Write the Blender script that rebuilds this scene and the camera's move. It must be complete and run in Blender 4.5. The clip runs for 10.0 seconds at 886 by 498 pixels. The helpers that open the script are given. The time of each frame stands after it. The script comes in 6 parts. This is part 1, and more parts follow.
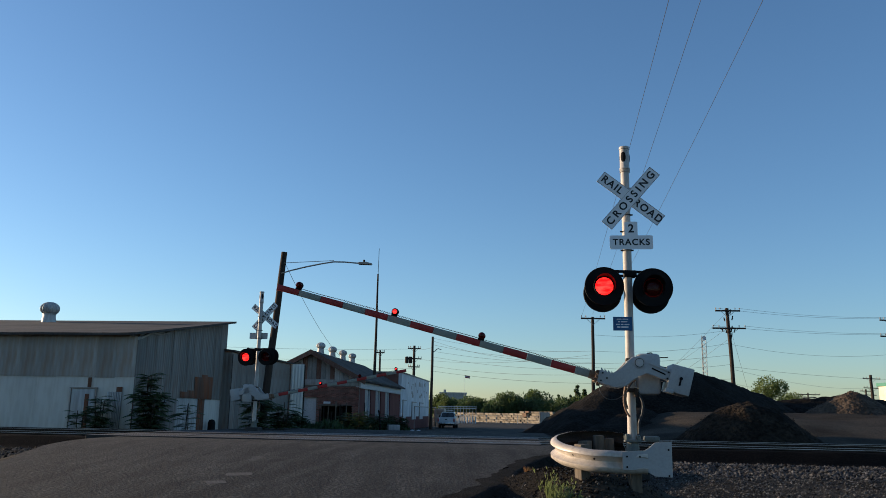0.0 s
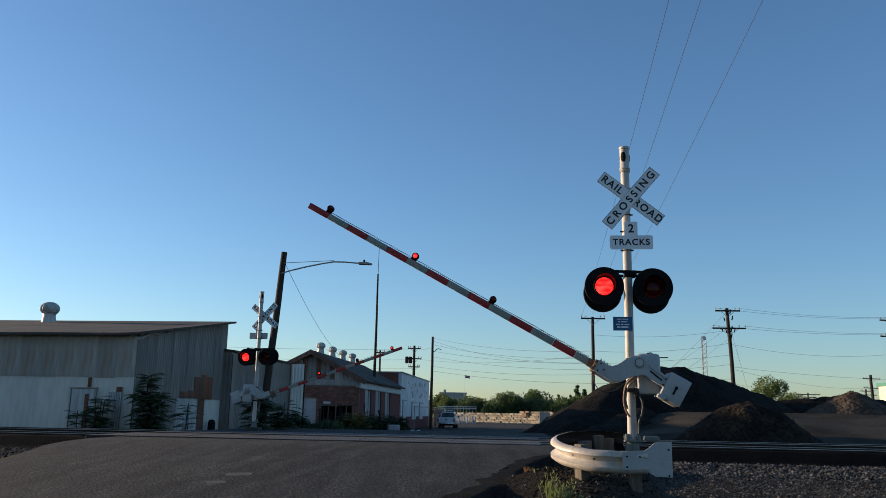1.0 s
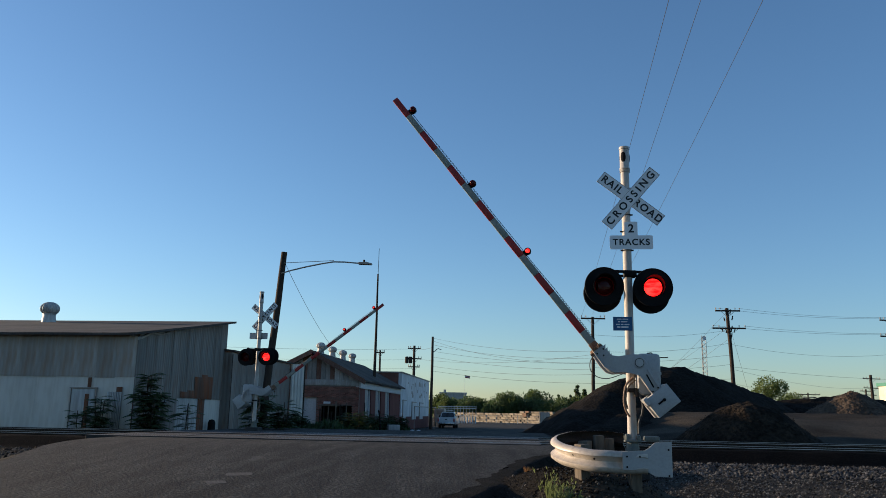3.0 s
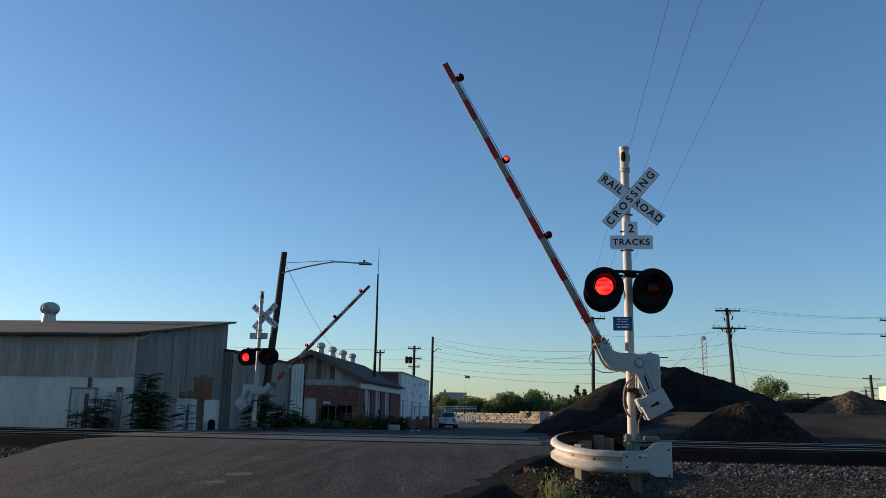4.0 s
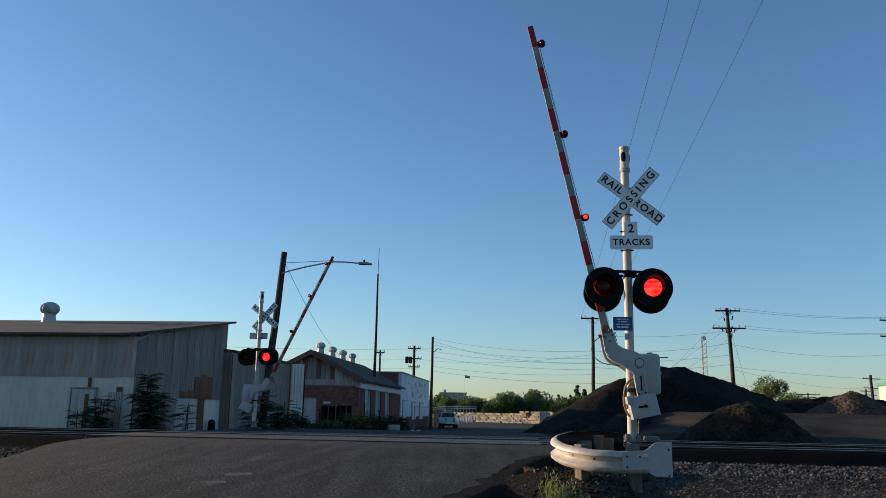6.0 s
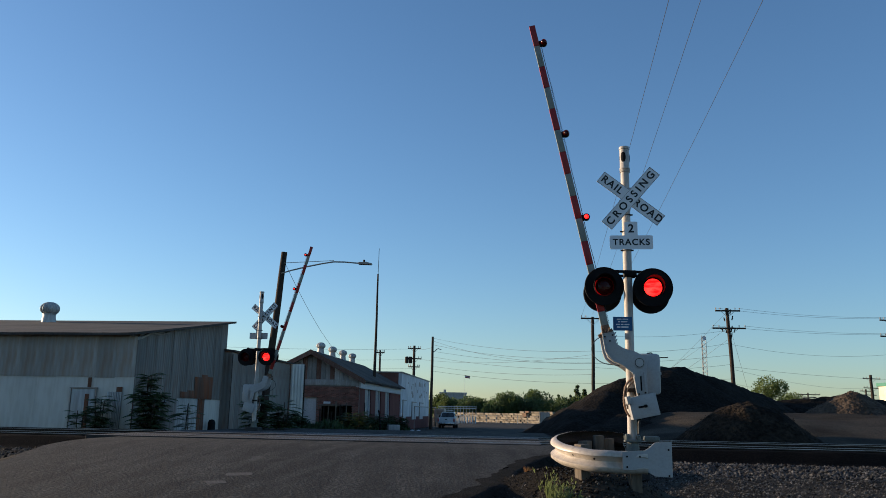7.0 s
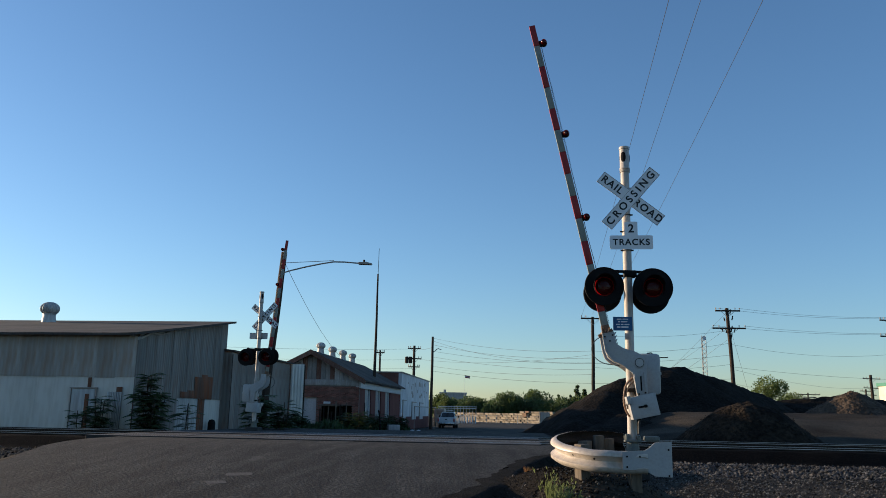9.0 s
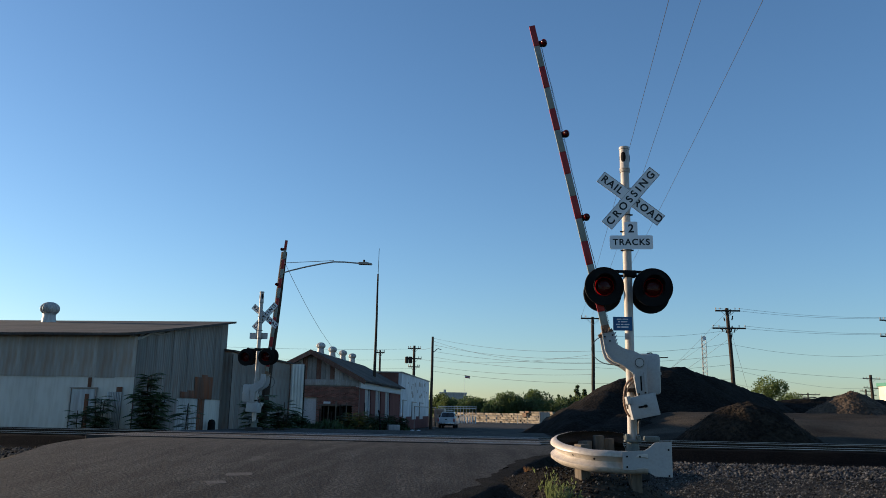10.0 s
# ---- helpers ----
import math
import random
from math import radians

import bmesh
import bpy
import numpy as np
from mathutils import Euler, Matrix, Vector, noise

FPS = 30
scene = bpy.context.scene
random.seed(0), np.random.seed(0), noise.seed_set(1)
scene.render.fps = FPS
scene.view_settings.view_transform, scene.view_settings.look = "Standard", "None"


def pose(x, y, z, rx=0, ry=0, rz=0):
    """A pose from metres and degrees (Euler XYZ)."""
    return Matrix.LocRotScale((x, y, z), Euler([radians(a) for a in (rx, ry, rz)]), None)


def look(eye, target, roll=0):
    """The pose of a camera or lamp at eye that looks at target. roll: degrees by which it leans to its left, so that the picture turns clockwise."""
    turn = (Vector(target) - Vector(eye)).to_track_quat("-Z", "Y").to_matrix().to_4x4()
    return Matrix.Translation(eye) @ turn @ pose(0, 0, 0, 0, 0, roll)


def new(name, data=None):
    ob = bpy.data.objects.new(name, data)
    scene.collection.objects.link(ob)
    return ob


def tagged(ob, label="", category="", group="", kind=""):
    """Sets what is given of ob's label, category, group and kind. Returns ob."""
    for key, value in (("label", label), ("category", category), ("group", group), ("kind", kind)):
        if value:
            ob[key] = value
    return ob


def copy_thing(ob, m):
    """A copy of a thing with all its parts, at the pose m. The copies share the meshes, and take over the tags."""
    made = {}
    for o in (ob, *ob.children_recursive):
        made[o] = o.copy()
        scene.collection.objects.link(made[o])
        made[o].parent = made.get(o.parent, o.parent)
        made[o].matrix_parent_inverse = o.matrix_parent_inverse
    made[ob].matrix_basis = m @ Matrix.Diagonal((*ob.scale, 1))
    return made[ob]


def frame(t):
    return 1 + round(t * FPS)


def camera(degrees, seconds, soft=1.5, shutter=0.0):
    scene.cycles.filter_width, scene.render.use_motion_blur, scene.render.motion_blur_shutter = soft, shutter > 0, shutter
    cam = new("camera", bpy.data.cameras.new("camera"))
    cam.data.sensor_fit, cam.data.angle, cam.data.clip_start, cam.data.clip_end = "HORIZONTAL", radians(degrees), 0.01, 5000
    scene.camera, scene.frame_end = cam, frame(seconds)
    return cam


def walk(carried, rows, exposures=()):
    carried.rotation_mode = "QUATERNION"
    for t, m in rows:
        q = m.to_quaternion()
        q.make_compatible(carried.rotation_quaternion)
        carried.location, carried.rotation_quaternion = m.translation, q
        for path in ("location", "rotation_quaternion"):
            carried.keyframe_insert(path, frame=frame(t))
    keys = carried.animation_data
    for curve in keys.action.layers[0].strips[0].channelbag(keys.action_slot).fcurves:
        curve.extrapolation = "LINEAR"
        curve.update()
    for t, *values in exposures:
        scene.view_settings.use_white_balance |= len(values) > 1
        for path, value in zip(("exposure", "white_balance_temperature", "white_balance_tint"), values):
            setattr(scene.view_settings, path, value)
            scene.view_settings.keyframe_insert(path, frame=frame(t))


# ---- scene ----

# ---------------------------------------------------------------- camera
EYE = (0.0, 0.0, 0.75)
cam = camera(57.5, 10.0, 0.56)
STAND = look(EYE, (0.0, 10.0, 0.75 + 10.0 * 0.2028), 1.03)
walk(cam, [(0.0, STAND), (10.0, STAND)], [(0.0, 0.67, 5900, 10), (6.9, 0.67, 5900, 10), (7.5, 0.73, 5900, 10), (10.0, 0.73, 5900, 10)])

# ---------------------------------------------------------------- light
SUN_AZ, SUN_EL = radians(-71.0), radians(8.5)
world = bpy.data.worlds.new("evening_sky")
scene.world = world
world.use_nodes = True
wn = world.node_tree
sky = wn.nodes.new("ShaderNodeTexSky")
sky.sky_type = "NISHITA"
sky.sun_disc = False
sky.sun_elevation, sky.sun_rotation = SUN_EL, SUN_AZ
sky.altitude, sky.air_density, sky.dust_density, sky.ozone_density = 30.0, 0.95, 0.42, 2.85
wn.links.new(sky.outputs[0], wn.nodes["Background"].inputs[0])
wn.nodes["Background"].inputs[1].default_value = 0.12
sun_way = Vector((math.sin(SUN_AZ) * math.cos(SUN_EL), math.cos(SUN_AZ) * math.cos(SUN_EL), math.sin(SUN_EL)))
sun_data = bpy.data.lights.new("sun", "SUN")
sun_data.energy, sun_data.angle, sun_data.color = 5.0, radians(0.6), (1.0, 0.73, 0.46)
sun = new("sun", sun_data)
sun.matrix_world = look(sun_way * 100.0, (0.0, 0.0, 0.0))

# ---------------------------------------------------------------- materials


def mat(name, c1, c2=None, c3=None, rough=0.7, metal=0.0, grain=40.0, blotch=1.5, bump=0.2, depth=0.01,
        island=0.0, mottle=0.5, spec=0.4, emit=None, strength=0.0, coat=0.0, stretch=(1, 1, 1)):
    """A two-scale procedural surface: c1 and c2 in large blotches, c3 in fine grain, with relief."""
    m = bpy.data.materials.new(name)
    m.use_nodes = True
    n, l = m.node_tree.nodes, m.node_tree.links
    b = n["Principled BSDF"]
    c2, c3 = c2 or c1, c3 or c1
    co = n.new("ShaderNodeTexCoord")
    mp = n.new("ShaderNodeMapping")
    mp.inputs["Scale"].default_value = stretch
    l.new(co.outputs["Object"], mp.inputs[0])
    big = n.new("ShaderNodeTexNoise")
    big.inputs["Scale"].default_value, big.inputs["Detail"].default_value = blotch, 6.0
    fine = n.new("ShaderNodeTexNoise")
    fine.inputs["Scale"].default_value, fine.inputs["Detail"].default_value = grain, 4.0
    l.new(mp.outputs[0], big.inputs["Vector"])
    l.new(mp.outputs[0], fine.inputs["Vector"])
    r1 = n.new("ShaderNodeValToRGB")
    r1.color_ramp.elements[0].position, r1.color_ramp.elements[1].position = 0.36, 0.64
    l.new(big.outputs[0], r1.inputs[0])
    mix1 = n.new("ShaderNodeMix")
    mix1.data_type = "RGBA"
    mix1.inputs[6].default_value, mix1.inputs[7].default_value = (*c1, 1), (*c2, 1)
    l.new(r1.outputs[0], mix1.inputs[0])
    r2 = n.new("ShaderNodeValToRGB")
    r2.color_ramp.elements[0].position, r2.color_ramp.elements[1].position = 0.42, 0.68
    r2.color_ramp.elements[1].color = (mottle, mottle, mottle, 1)
    l.new(fine.outputs[0], r2.inputs[0])
    mix2 = n.new("ShaderNodeMix")
    mix2.data_type = "RGBA"
    l.new(r2.outputs[0], mix2.inputs[0])
    l.new(mix1.outputs[2], mix2.inputs[6])
    mix2.inputs[7].default_value = (*c3, 1)
    last = mix2.outputs[2]
    if island:
        info = n.new("ShaderNodeObjectInfo")
        hsv = n.new("ShaderNodeHueSaturation")
        ma = n.new("ShaderNodeMapRange")
        ma.inputs[3].default_value, ma.inputs[4].default_value = 1 - island, 1 + island
        geo = n.new("ShaderNodeNewGeometry")
        add = n.new("ShaderNodeMath")
        add.operation = "ADD"
        fr = n.new("ShaderNodeMath")
        fr.operation = "FRACT"
        l.new(info.outputs["Random"], add.inputs[0])
        l.new(geo.outputs["Random Per Island"], add.inputs[1])
        l.new(add.outputs[0], fr.inputs[0])
        l.new(fr.outputs[0], ma.inputs[0])
        l.new(ma.outputs[0], hsv.inputs["Value"])
        l.new(last, hsv.inputs["Color"])
        last = hsv.outputs[0]
    l.new(last, b.inputs["Base Color"])
    b.inputs["Roughness"].default_value, b.inputs["Metallic"].default_value = rough, metal
    b.inputs["Specular IOR Level"].default_value = spec
    b.inputs["Coat Weight"].default_value = coat
    if bump:
        bp = n.new("ShaderNodeBump")
        bp.inputs["Strength"].default_value, bp.inputs["Distance"].default_value = bump, depth
        l.new(fine.outputs[0], bp.inputs["Height"])
        l.new(bp.outputs[0], b.inputs["Normal"])
    if emit:
        b.inputs["Emission Color"].default_value, b.inputs["Emission Strength"].default_value = (*emit, 1), strength
    return m


PATCH = mat("asphalt_patch", (0.055, 0.051, 0.047), (0.08, 0.073, 0.066), (0.035, 0.032, 0.029), 0.9, grain=30, blotch=6, bump=0.6, mottle=0.8)
DIRT = mat("dirt", (0.027, 0.0232, 0.0176), (0.085, 0.071, 0.053), (0.014, 0.0125, 0.01), 0.95, grain=16, blotch=0.35, bump=0.6, depth=0.05, mottle=0.8, spec=0.06)
GRAVEL = mat("grit", (0.05, 0.046, 0.042), (0.12, 0.108, 0.095), (0.03, 0.027, 0.025), 0.9, grain=28, blotch=3, bump=0.3, island=0.9, spec=0.15)
STONE = mat("ballast_stone", (0.024, 0.024, 0.0245), (0.095, 0.092, 0.088), (0.012, 0.0118, 0.0118), 0.9, grain=25, blotch=5, bump=0.5, island=0.9, spec=0.15)
HEAP = mat("dark_millings", (0.0055, 0.005, 0.0044), (0.011, 0.0096, 0.008), (0.04, 0.033, 0.025), 0.95, grain=7, blotch=0.6, bump=1.0, depth=0.1, mottle=0.5, spec=0.06)
HEAP_BROWN = mat("brown_spoil", (0.065, 0.048, 0.034), (0.12, 0.09, 0.064), (0.034, 0.026, 0.019), 0.95, grain=6, blotch=0.9, bump=1.0, depth=0.12, mottle=0.8, spec=0.08)
HEAP_DARK = mat("dark_earth_and_rubble", (0.014, 0.0112, 0.0086), (0.042, 0.032, 0.0225), (0.0055, 0.0048, 0.004), 0.95, grain=8, blotch=1.2, bump=1.0, depth=0.14, mottle=0.9, spec=0.06)
STEEL = mat("rail_steel", (0.022, 0.0175, 0.0145), (0.042, 0.032, 0.025), (0.06, 0.043, 0.032), 0.8, 0.0, grain=40, blotch=3, spec=0.15)
RAILTOP = mat("worn_rail_head", (0.34, 0.34, 0.36), (0.42, 0.42, 0.44), (0.28, 0.28, 0.3), 0.34, 1.0, grain=60, blotch=2, bump=0.05)
TIE = mat("creosoted_wood", (0.018, 0.014, 0.011), (0.03, 0.023, 0.018), (0.045, 0.036, 0.028), 0.9, grain=20, blotch=3, stretch=(1, 8, 8), bump=0.6, spec=0.15)
PANEL = mat("crossing_concrete", (0.022, 0.0215, 0.021), (0.042, 0.0405, 0.039), (0.014, 0.0135, 0.013), 0.8, grain=30, blotch=1.5, bump=0.5, mottle=0.7)
WHITE = mat("weathered_white_paint", (0.4, 0.37, 0.335), (0.49, 0.46, 0.42), (0.28, 0.22, 0.165), 0.55, grain=18, blotch=3, bump=0.08, mottle=0.5, stretch=(1, 1, 0.3))
ALU = mat("painted_aluminium", (0.33, 0.33, 0.33), (0.38, 0.375, 0.365), (0.25, 0.235, 0.21), 0.5, 0.0, grain=30, blotch=1.6, bump=0.05, mottle=0.3)
RUSTY = mat("rusty_steel", (0.16, 0.085, 0.045), (0.24, 0.15, 0.09), (0.08, 0.05, 0.035), 0.8, 0.1, grain=60, blotch=14, bump=0.3, mottle=0.7)
GALV = mat("guard_rail_zinc", (0.42, 0.37, 0.31), (0.52, 0.46, 0.39), (0.28, 0.235, 0.19), 0.5, 0.2, grain=16, blotch=3, bump=0.12, mottle=0.5)
SIGN = mat("sign_face", (0.72, 0.72, 0.72), (0.76, 0.76, 0.76), (0.66, 0.66, 0.66), 0.45, grain=60, blotch=6, bump=0.03, mottle=0.3)
SIGNBACK = mat("sign_back", (0.35, 0.35, 0.35), (0.42, 0.42, 0.42), None, 0.5, 0.6, grain=30, blotch=4, bump=0.03)
BLACK = mat("matt_black", (0.004, 0.004, 0.0045), (0.006, 0.006, 0.006), (0.009, 0.009, 0.009), 0.7, grain=30, blotch=4, bump=0.1, spec=0.15)
INK = mat("sign_ink", (0.012, 0.012, 0.012), None, None, 0.5, bump=0)
BLUE = mat("blue_sign", (0.012, 0.075, 0.19), (0.016, 0.09, 0.22), None, 0.45, grain=50, blotch=5, bump=0.03)
REDBAND = mat("red_reflective_band", (0.26, 0.012, 0.01), (0.32, 0.02, 0.016), (0.2, 0.009, 0.008), 0.45, grain=40, blotch=5, bump=0.05)
WHITEBAND = mat("white_reflective_band", (0.21, 0.22, 0.185), (0.27, 0.275, 0.235), (0.16, 0.165, 0.145), 0.5, grain=40, blotch=5, bump=0.05)
COPPER = mat("brown_cable_jacket", (0.2, 0.12, 0.075), (0.26, 0.16, 0.1), (0.13, 0.08, 0.05), 0.6, grain=40, blotch=8, bump=0.1)
BOXGREY = mat("grey_green_paint", (0.12, 0.13, 0.115), (0.16, 0.17, 0.15), (0.08, 0.075, 0.06), 0.6, grain=30, blotch=5, bump=0.05)
RUBBER = mat("cable_rubber", (0.03, 0.03, 0.03), (0.05, 0.05, 0.05), None, 0.6, bump=0.05)
POST = mat("grey_timber", (0.1, 0.08, 0.058), (0.15, 0.122, 0.09), (0.06, 0.048, 0.036), 0.9, grain=12, blotch=3, stretch=(6, 6, 0.6), bump=0.8)
POLE = mat("utility_pole_wood", (0.03, 0.022, 0.017), (0.055, 0.041, 0.032), (0.08, 0.06, 0.046), 0.9, grain=12, blotch=2, stretch=(5, 5, 0.4), bump=0.6, spec=0.15)
WIRE = mat("wire", (0.05, 0.05, 0.05), None, None, 0.6, bump=0)
GLOW = mat("red_signal_glow", (0.5, 0.01, 0.01), None, None, 0.4, bump=0, emit=(1.0, 0.06, 0.045), strength=3.6)
ROOFING = mat("old_roofing", (0.062, 0.055, 0.049), (0.105, 0.092, 0.08), (0.035, 0.031, 0.028), 0.9, grain=9, blotch=0.5, bump=0.4, spec=0.15)


def streaked_glow():
    """The lit reflector: deep red with a paler streak where the filament shows through the ribbed glass."""
    n, l = GLOW.node_tree.nodes, GLOW.node_tree.links
    co = n.new("ShaderNodeTexCoord")
    mp = n.new("ShaderNodeMapping")
    mp.inputs["Scale"].default_value = (5, 5, 16)
    ns = n.new("ShaderNodeTexNoise")
    ns.inputs["Scale"].default_value, ns.inputs["Detail"].default_value = 1.0, 3.0
    rp = n.new("ShaderNodeValToRGB")
    rp.color_ramp.elements[0].position, rp.color_ramp.elements[1].position = 0.42, 0.68
    rp.color_ramp.elements[0].color, rp.color_ramp.elements[1].color = (0.8, 0.02, 0.02, 1), (1.0, 0.3, 0.26, 1)
    l.new(co.outputs["Object"], mp.inputs[0])
    l.new(mp.outputs[0], ns.inputs["Vector"])
    l.new(ns.outputs[0], rp.inputs[0])
    l.new(rp.outputs[0], n["Principled BSDF"].inputs["Emission Color"])


streaked_glow()


def lens_material():
    m = bpy.data.materials.new("red_lens_glass")
    m.use_nodes = True
    n, l = m.node_tree.nodes, m.node_tree.links
    g = n["Principled BSDF"]
    g.inputs["Base Color"].default_value = (0.14, 0.004, 0.005, 1)
    g.inputs["Roughness"].default_value = 0.15
    tr = n.new("ShaderNodeBsdfTransparent")
    tr.inputs[0].default_value = (0.95, 0.09, 0.07, 1)
    mx = n.new("ShaderNodeMixShader")
    mx.inputs[0].default_value = 0.3
    l.new(tr.outputs[0], mx.inputs[1])
    l.new(g.outputs[0], mx.inputs[2])
    l.new(mx.outputs[0], n["Material Output"].inputs[0])
    return m


LENS = lens_material()


def road_material():
    """Asphalt with long dark wheel streaks and pale scuffs along the way of travel."""
    m = mat("asphalt", (0.0135, 0.0128, 0.0112), (0.025, 0.0236, 0.0203), (0.1, 0.094, 0.079), 0.9, grain=22, blotch=0.7, bump=1.0, depth=0.022, mottle=0.75, spec=0.2)
    n, l = m.node_tree.nodes, m.node_tree.links
    b = n["Principled BSDF"]
    base = b.inputs["Base Color"].links[0].from_socket
    co = n.new("ShaderNodeTexCoord")
    for turn, scale, dark, lo, hi in ((0.1, (2.6, 0.16, 1), 0.6, 0.46, 0.68), (-0.12, (9.0, 0.5, 1), 1.35, 0.6, 0.74), (0.16, (1.1, 0.22, 1), 0.62, 0.48, 0.66), (0.5, (3.2, 1.6, 1), 0.7, 0.5, 0.7)):
        mp = n.new("ShaderNodeMapping")
        mp.inputs["Rotation"].default_value = (0, 0, turn)
        mp.inputs["Scale"].default_value = scale
        ns = n.new("ShaderNodeTexNoise")
        ns.inputs["Scale"].default_value, ns.inputs["Detail"].default_value = 1.0, 5.0
        rp = n.new("ShaderNodeValToRGB")
        rp.color_ramp.elements[0].position, rp.color_ramp.elements[1].position = lo, hi
        mx = n.new("ShaderNodeMix")
        mx.data_type, mx.blend_type = "RGBA", "MULTIPLY"
        mx.inputs[7].default_value = (dark, dark, dark, 1)
        l.new(co.outputs["Object"], mp.inputs[0])
        l.new(mp.outputs[0], ns.inputs["Vector"])
        l.new(ns.outputs[0], rp.inputs[0])
        l.new(rp.outputs[0], mx.inputs[0])
        l.new(base, mx.inputs[6])
        base = mx.outputs[2]
    # one pair of curving wheel tracks, dark and broken, beside the pale patches
    mp = n.new("ShaderNodeMapping")
    mp.inputs["Rotation"].default_value = (0, 0, 0.17)
    l.new(co.outputs["Object"], mp.inputs[0])
    sep = n.new("ShaderNodeSeparateXYZ")
    l.new(mp.outputs[0], sep.inputs[0])
    wob = n.new("ShaderNodeTexNoise")
    wob.inputs["Scale"].default_value, wob.inputs["Detail"].default_value = 0.9, 5.0
    l.new(co.outputs["Object"], wob.inputs["Vector"])
    for centre, half, dark in ((-5.75, 0.16, 0.5), (-5.05, 0.26, 0.45), (-6.2, 0.07, 1.5), (-4.4, 0.1, 0.6), (-2.0, 0.22, 0.7)):
        a1 = n.new("ShaderNodeMath")
        a1.operation = "MULTIPLY_ADD"
        l.new(wob.outputs[0], a1.inputs[0])
        a1.inputs[1].default_value = 1.1
        l.new(sep.outputs[0], a1.inputs[2])
        a2 = n.new("ShaderNodeMath")
        a2.operation = "SUBTRACT"
        l.new(a1.outputs[0], a2.inputs[0])
        a2.inputs[1].default_value = centre + 0.55
        a3 = n.new("ShaderNodeMath")
        a3.operation = "ABSOLUTE"
        l.new(a2.outputs[0], a3.inputs[0])
        mr = n.new("ShaderNodeMapRange")
        mr.interpolation_type = "SMOOTHSTEP"
        mr.inputs[1].default_value, mr.inputs[2].default_value = half * 0.3, half * 1.5
        mr.inputs[3].default_value, mr.inputs[4].default_value = 0.85, 0.0
        l.new(a3.outputs[0], mr.inputs[0])
        mx = n.new("ShaderNodeMix")
        mx.data_type, mx.blend_type = "RGBA", "MULTIPLY"
        mx.inputs[7].default_value = (dark, dark, dark, 1)
        l.new(mr.outputs[0], mx.inputs[0])
        l.new(base, mx.inputs[6])
        base = mx.outputs[2]
    l.new(base, b.inputs["Base Color"])
    return m


ASPHALT = road_material()
SOIL = mat("black_soil", (0.008, 0.0072, 0.0062), (0.017, 0.015, 0.0125), (0.035, 0.03, 0.024), 0.95, grain=30, blotch=2.5, bump=1.0, depth=0.03, mottle=0.6, spec=0.05)
# near-black: the shade on the ballast face is put into this colour
SHADE_BALLAST = mat("shade_dark_ballast", (0.005, 0.0047, 0.0044), (0.008, 0.0073, 0.0066), (0.013, 0.0115, 0.01), 0.95, grain=20, blotch=2, bump=0.7, depth=0.03, mottle=0.7, spec=0.03)

# ---------------------------------------------------------------- mesh helpers


def place(ob, parent=None, m=None):
    if parent is not None:
        ob.parent = parent
    if m is not None:
        ob.matrix_basis = m
    return ob


def mesh_of(name, bm, *mats, smooth=None):
    me = bpy.data.meshes.new(name)
    bmesh.ops.recalc_face_normals(bm, faces=bm.faces[:])
    bm.to_mesh(me)
    bm.free()
    for m in mats:
        me.materials.append(m)
    if smooth is not None:
        me.polygons.foreach_set("use_smooth", [True] * len(me.polygons))
        me.set_sharp_from_angle(angle=radians(smooth))
    return me


def part(name, bm, material, parent, label="", m=None, smooth=35):
    ob = place(new(name, mesh_of(name, bm, material, smooth=smooth)), parent, m)
    return tagged(ob, label) if label else ob


def thing(name, label, category, m=None, group="", kind=""):
    ob = new(name)
    ob.empty_display_size = 0.2
    if m is not None:
        ob.matrix_basis = m
    return tagged(ob, label, category, group, kind)


def box(bm, c, s, m=None, bevel=0.0):
    r = bmesh.ops.create_cube(bm, size=1.0, matrix=(m or Matrix()) @ Matrix.Translation(c) @ Matrix.Diagonal((*s, 1)))
    if bevel:
        es = list({e for v in r["verts"] for e in v.link_edges})
        bmesh.ops.bevel(bm, geom=es, offset=bevel, segments=2, profile=0.5, affect="EDGES")
    return bm


def cyl(bm, p0, p1, r0, r1=None, n=16):
    p0, p1 = Vector(p0), Vector(p1)
    d = p1 - p0
    m = Matrix.Translation((p0 + p1) / 2) @ d.to_track_quat("Z", "Y").to_matrix().to_4x4()
    bmesh.ops.create_cone(bm, cap_ends=True, segments=n, radius1=r0, radius2=r0 if r1 is None else r1, depth=d.length, matrix=m)
    return bm


def tube(bm, pts, r, n=8):
    """A round bar along points."""
    pts = [Vector(p) for p in pts]
    rings = []
    up = Vector((0.13, 0.21, 0.97)).normalized()
    rad = r if isinstance(r, list) else [r] * len(pts)
    for i, p in enumerate(pts):
        r = rad[i]
        t = (pts[min(i + 1, len(pts) - 1)] - pts[max(i - 1, 0)]).normalized()
        a = t.cross(up)
        a = a.normalized() if a.length > 1e-4 else t.orthogonal().normalized()
        b = t.cross(a)
        rings.append([bm.verts.new(p + r * (math.cos(k * 2 * math.pi / n) * a + math.sin(k * 2 * math.pi / n) * b)) for k in range(n)])
    for q, w in zip(rings, rings[1:]):
        for k in range(n):
            bm.faces.new((q[k], q[(k + 1) % n], w[(k + 1) % n], w[k]))
    bm.faces.new(rings[0][::-1])
    bm.faces.new(rings[-1])
    return bm


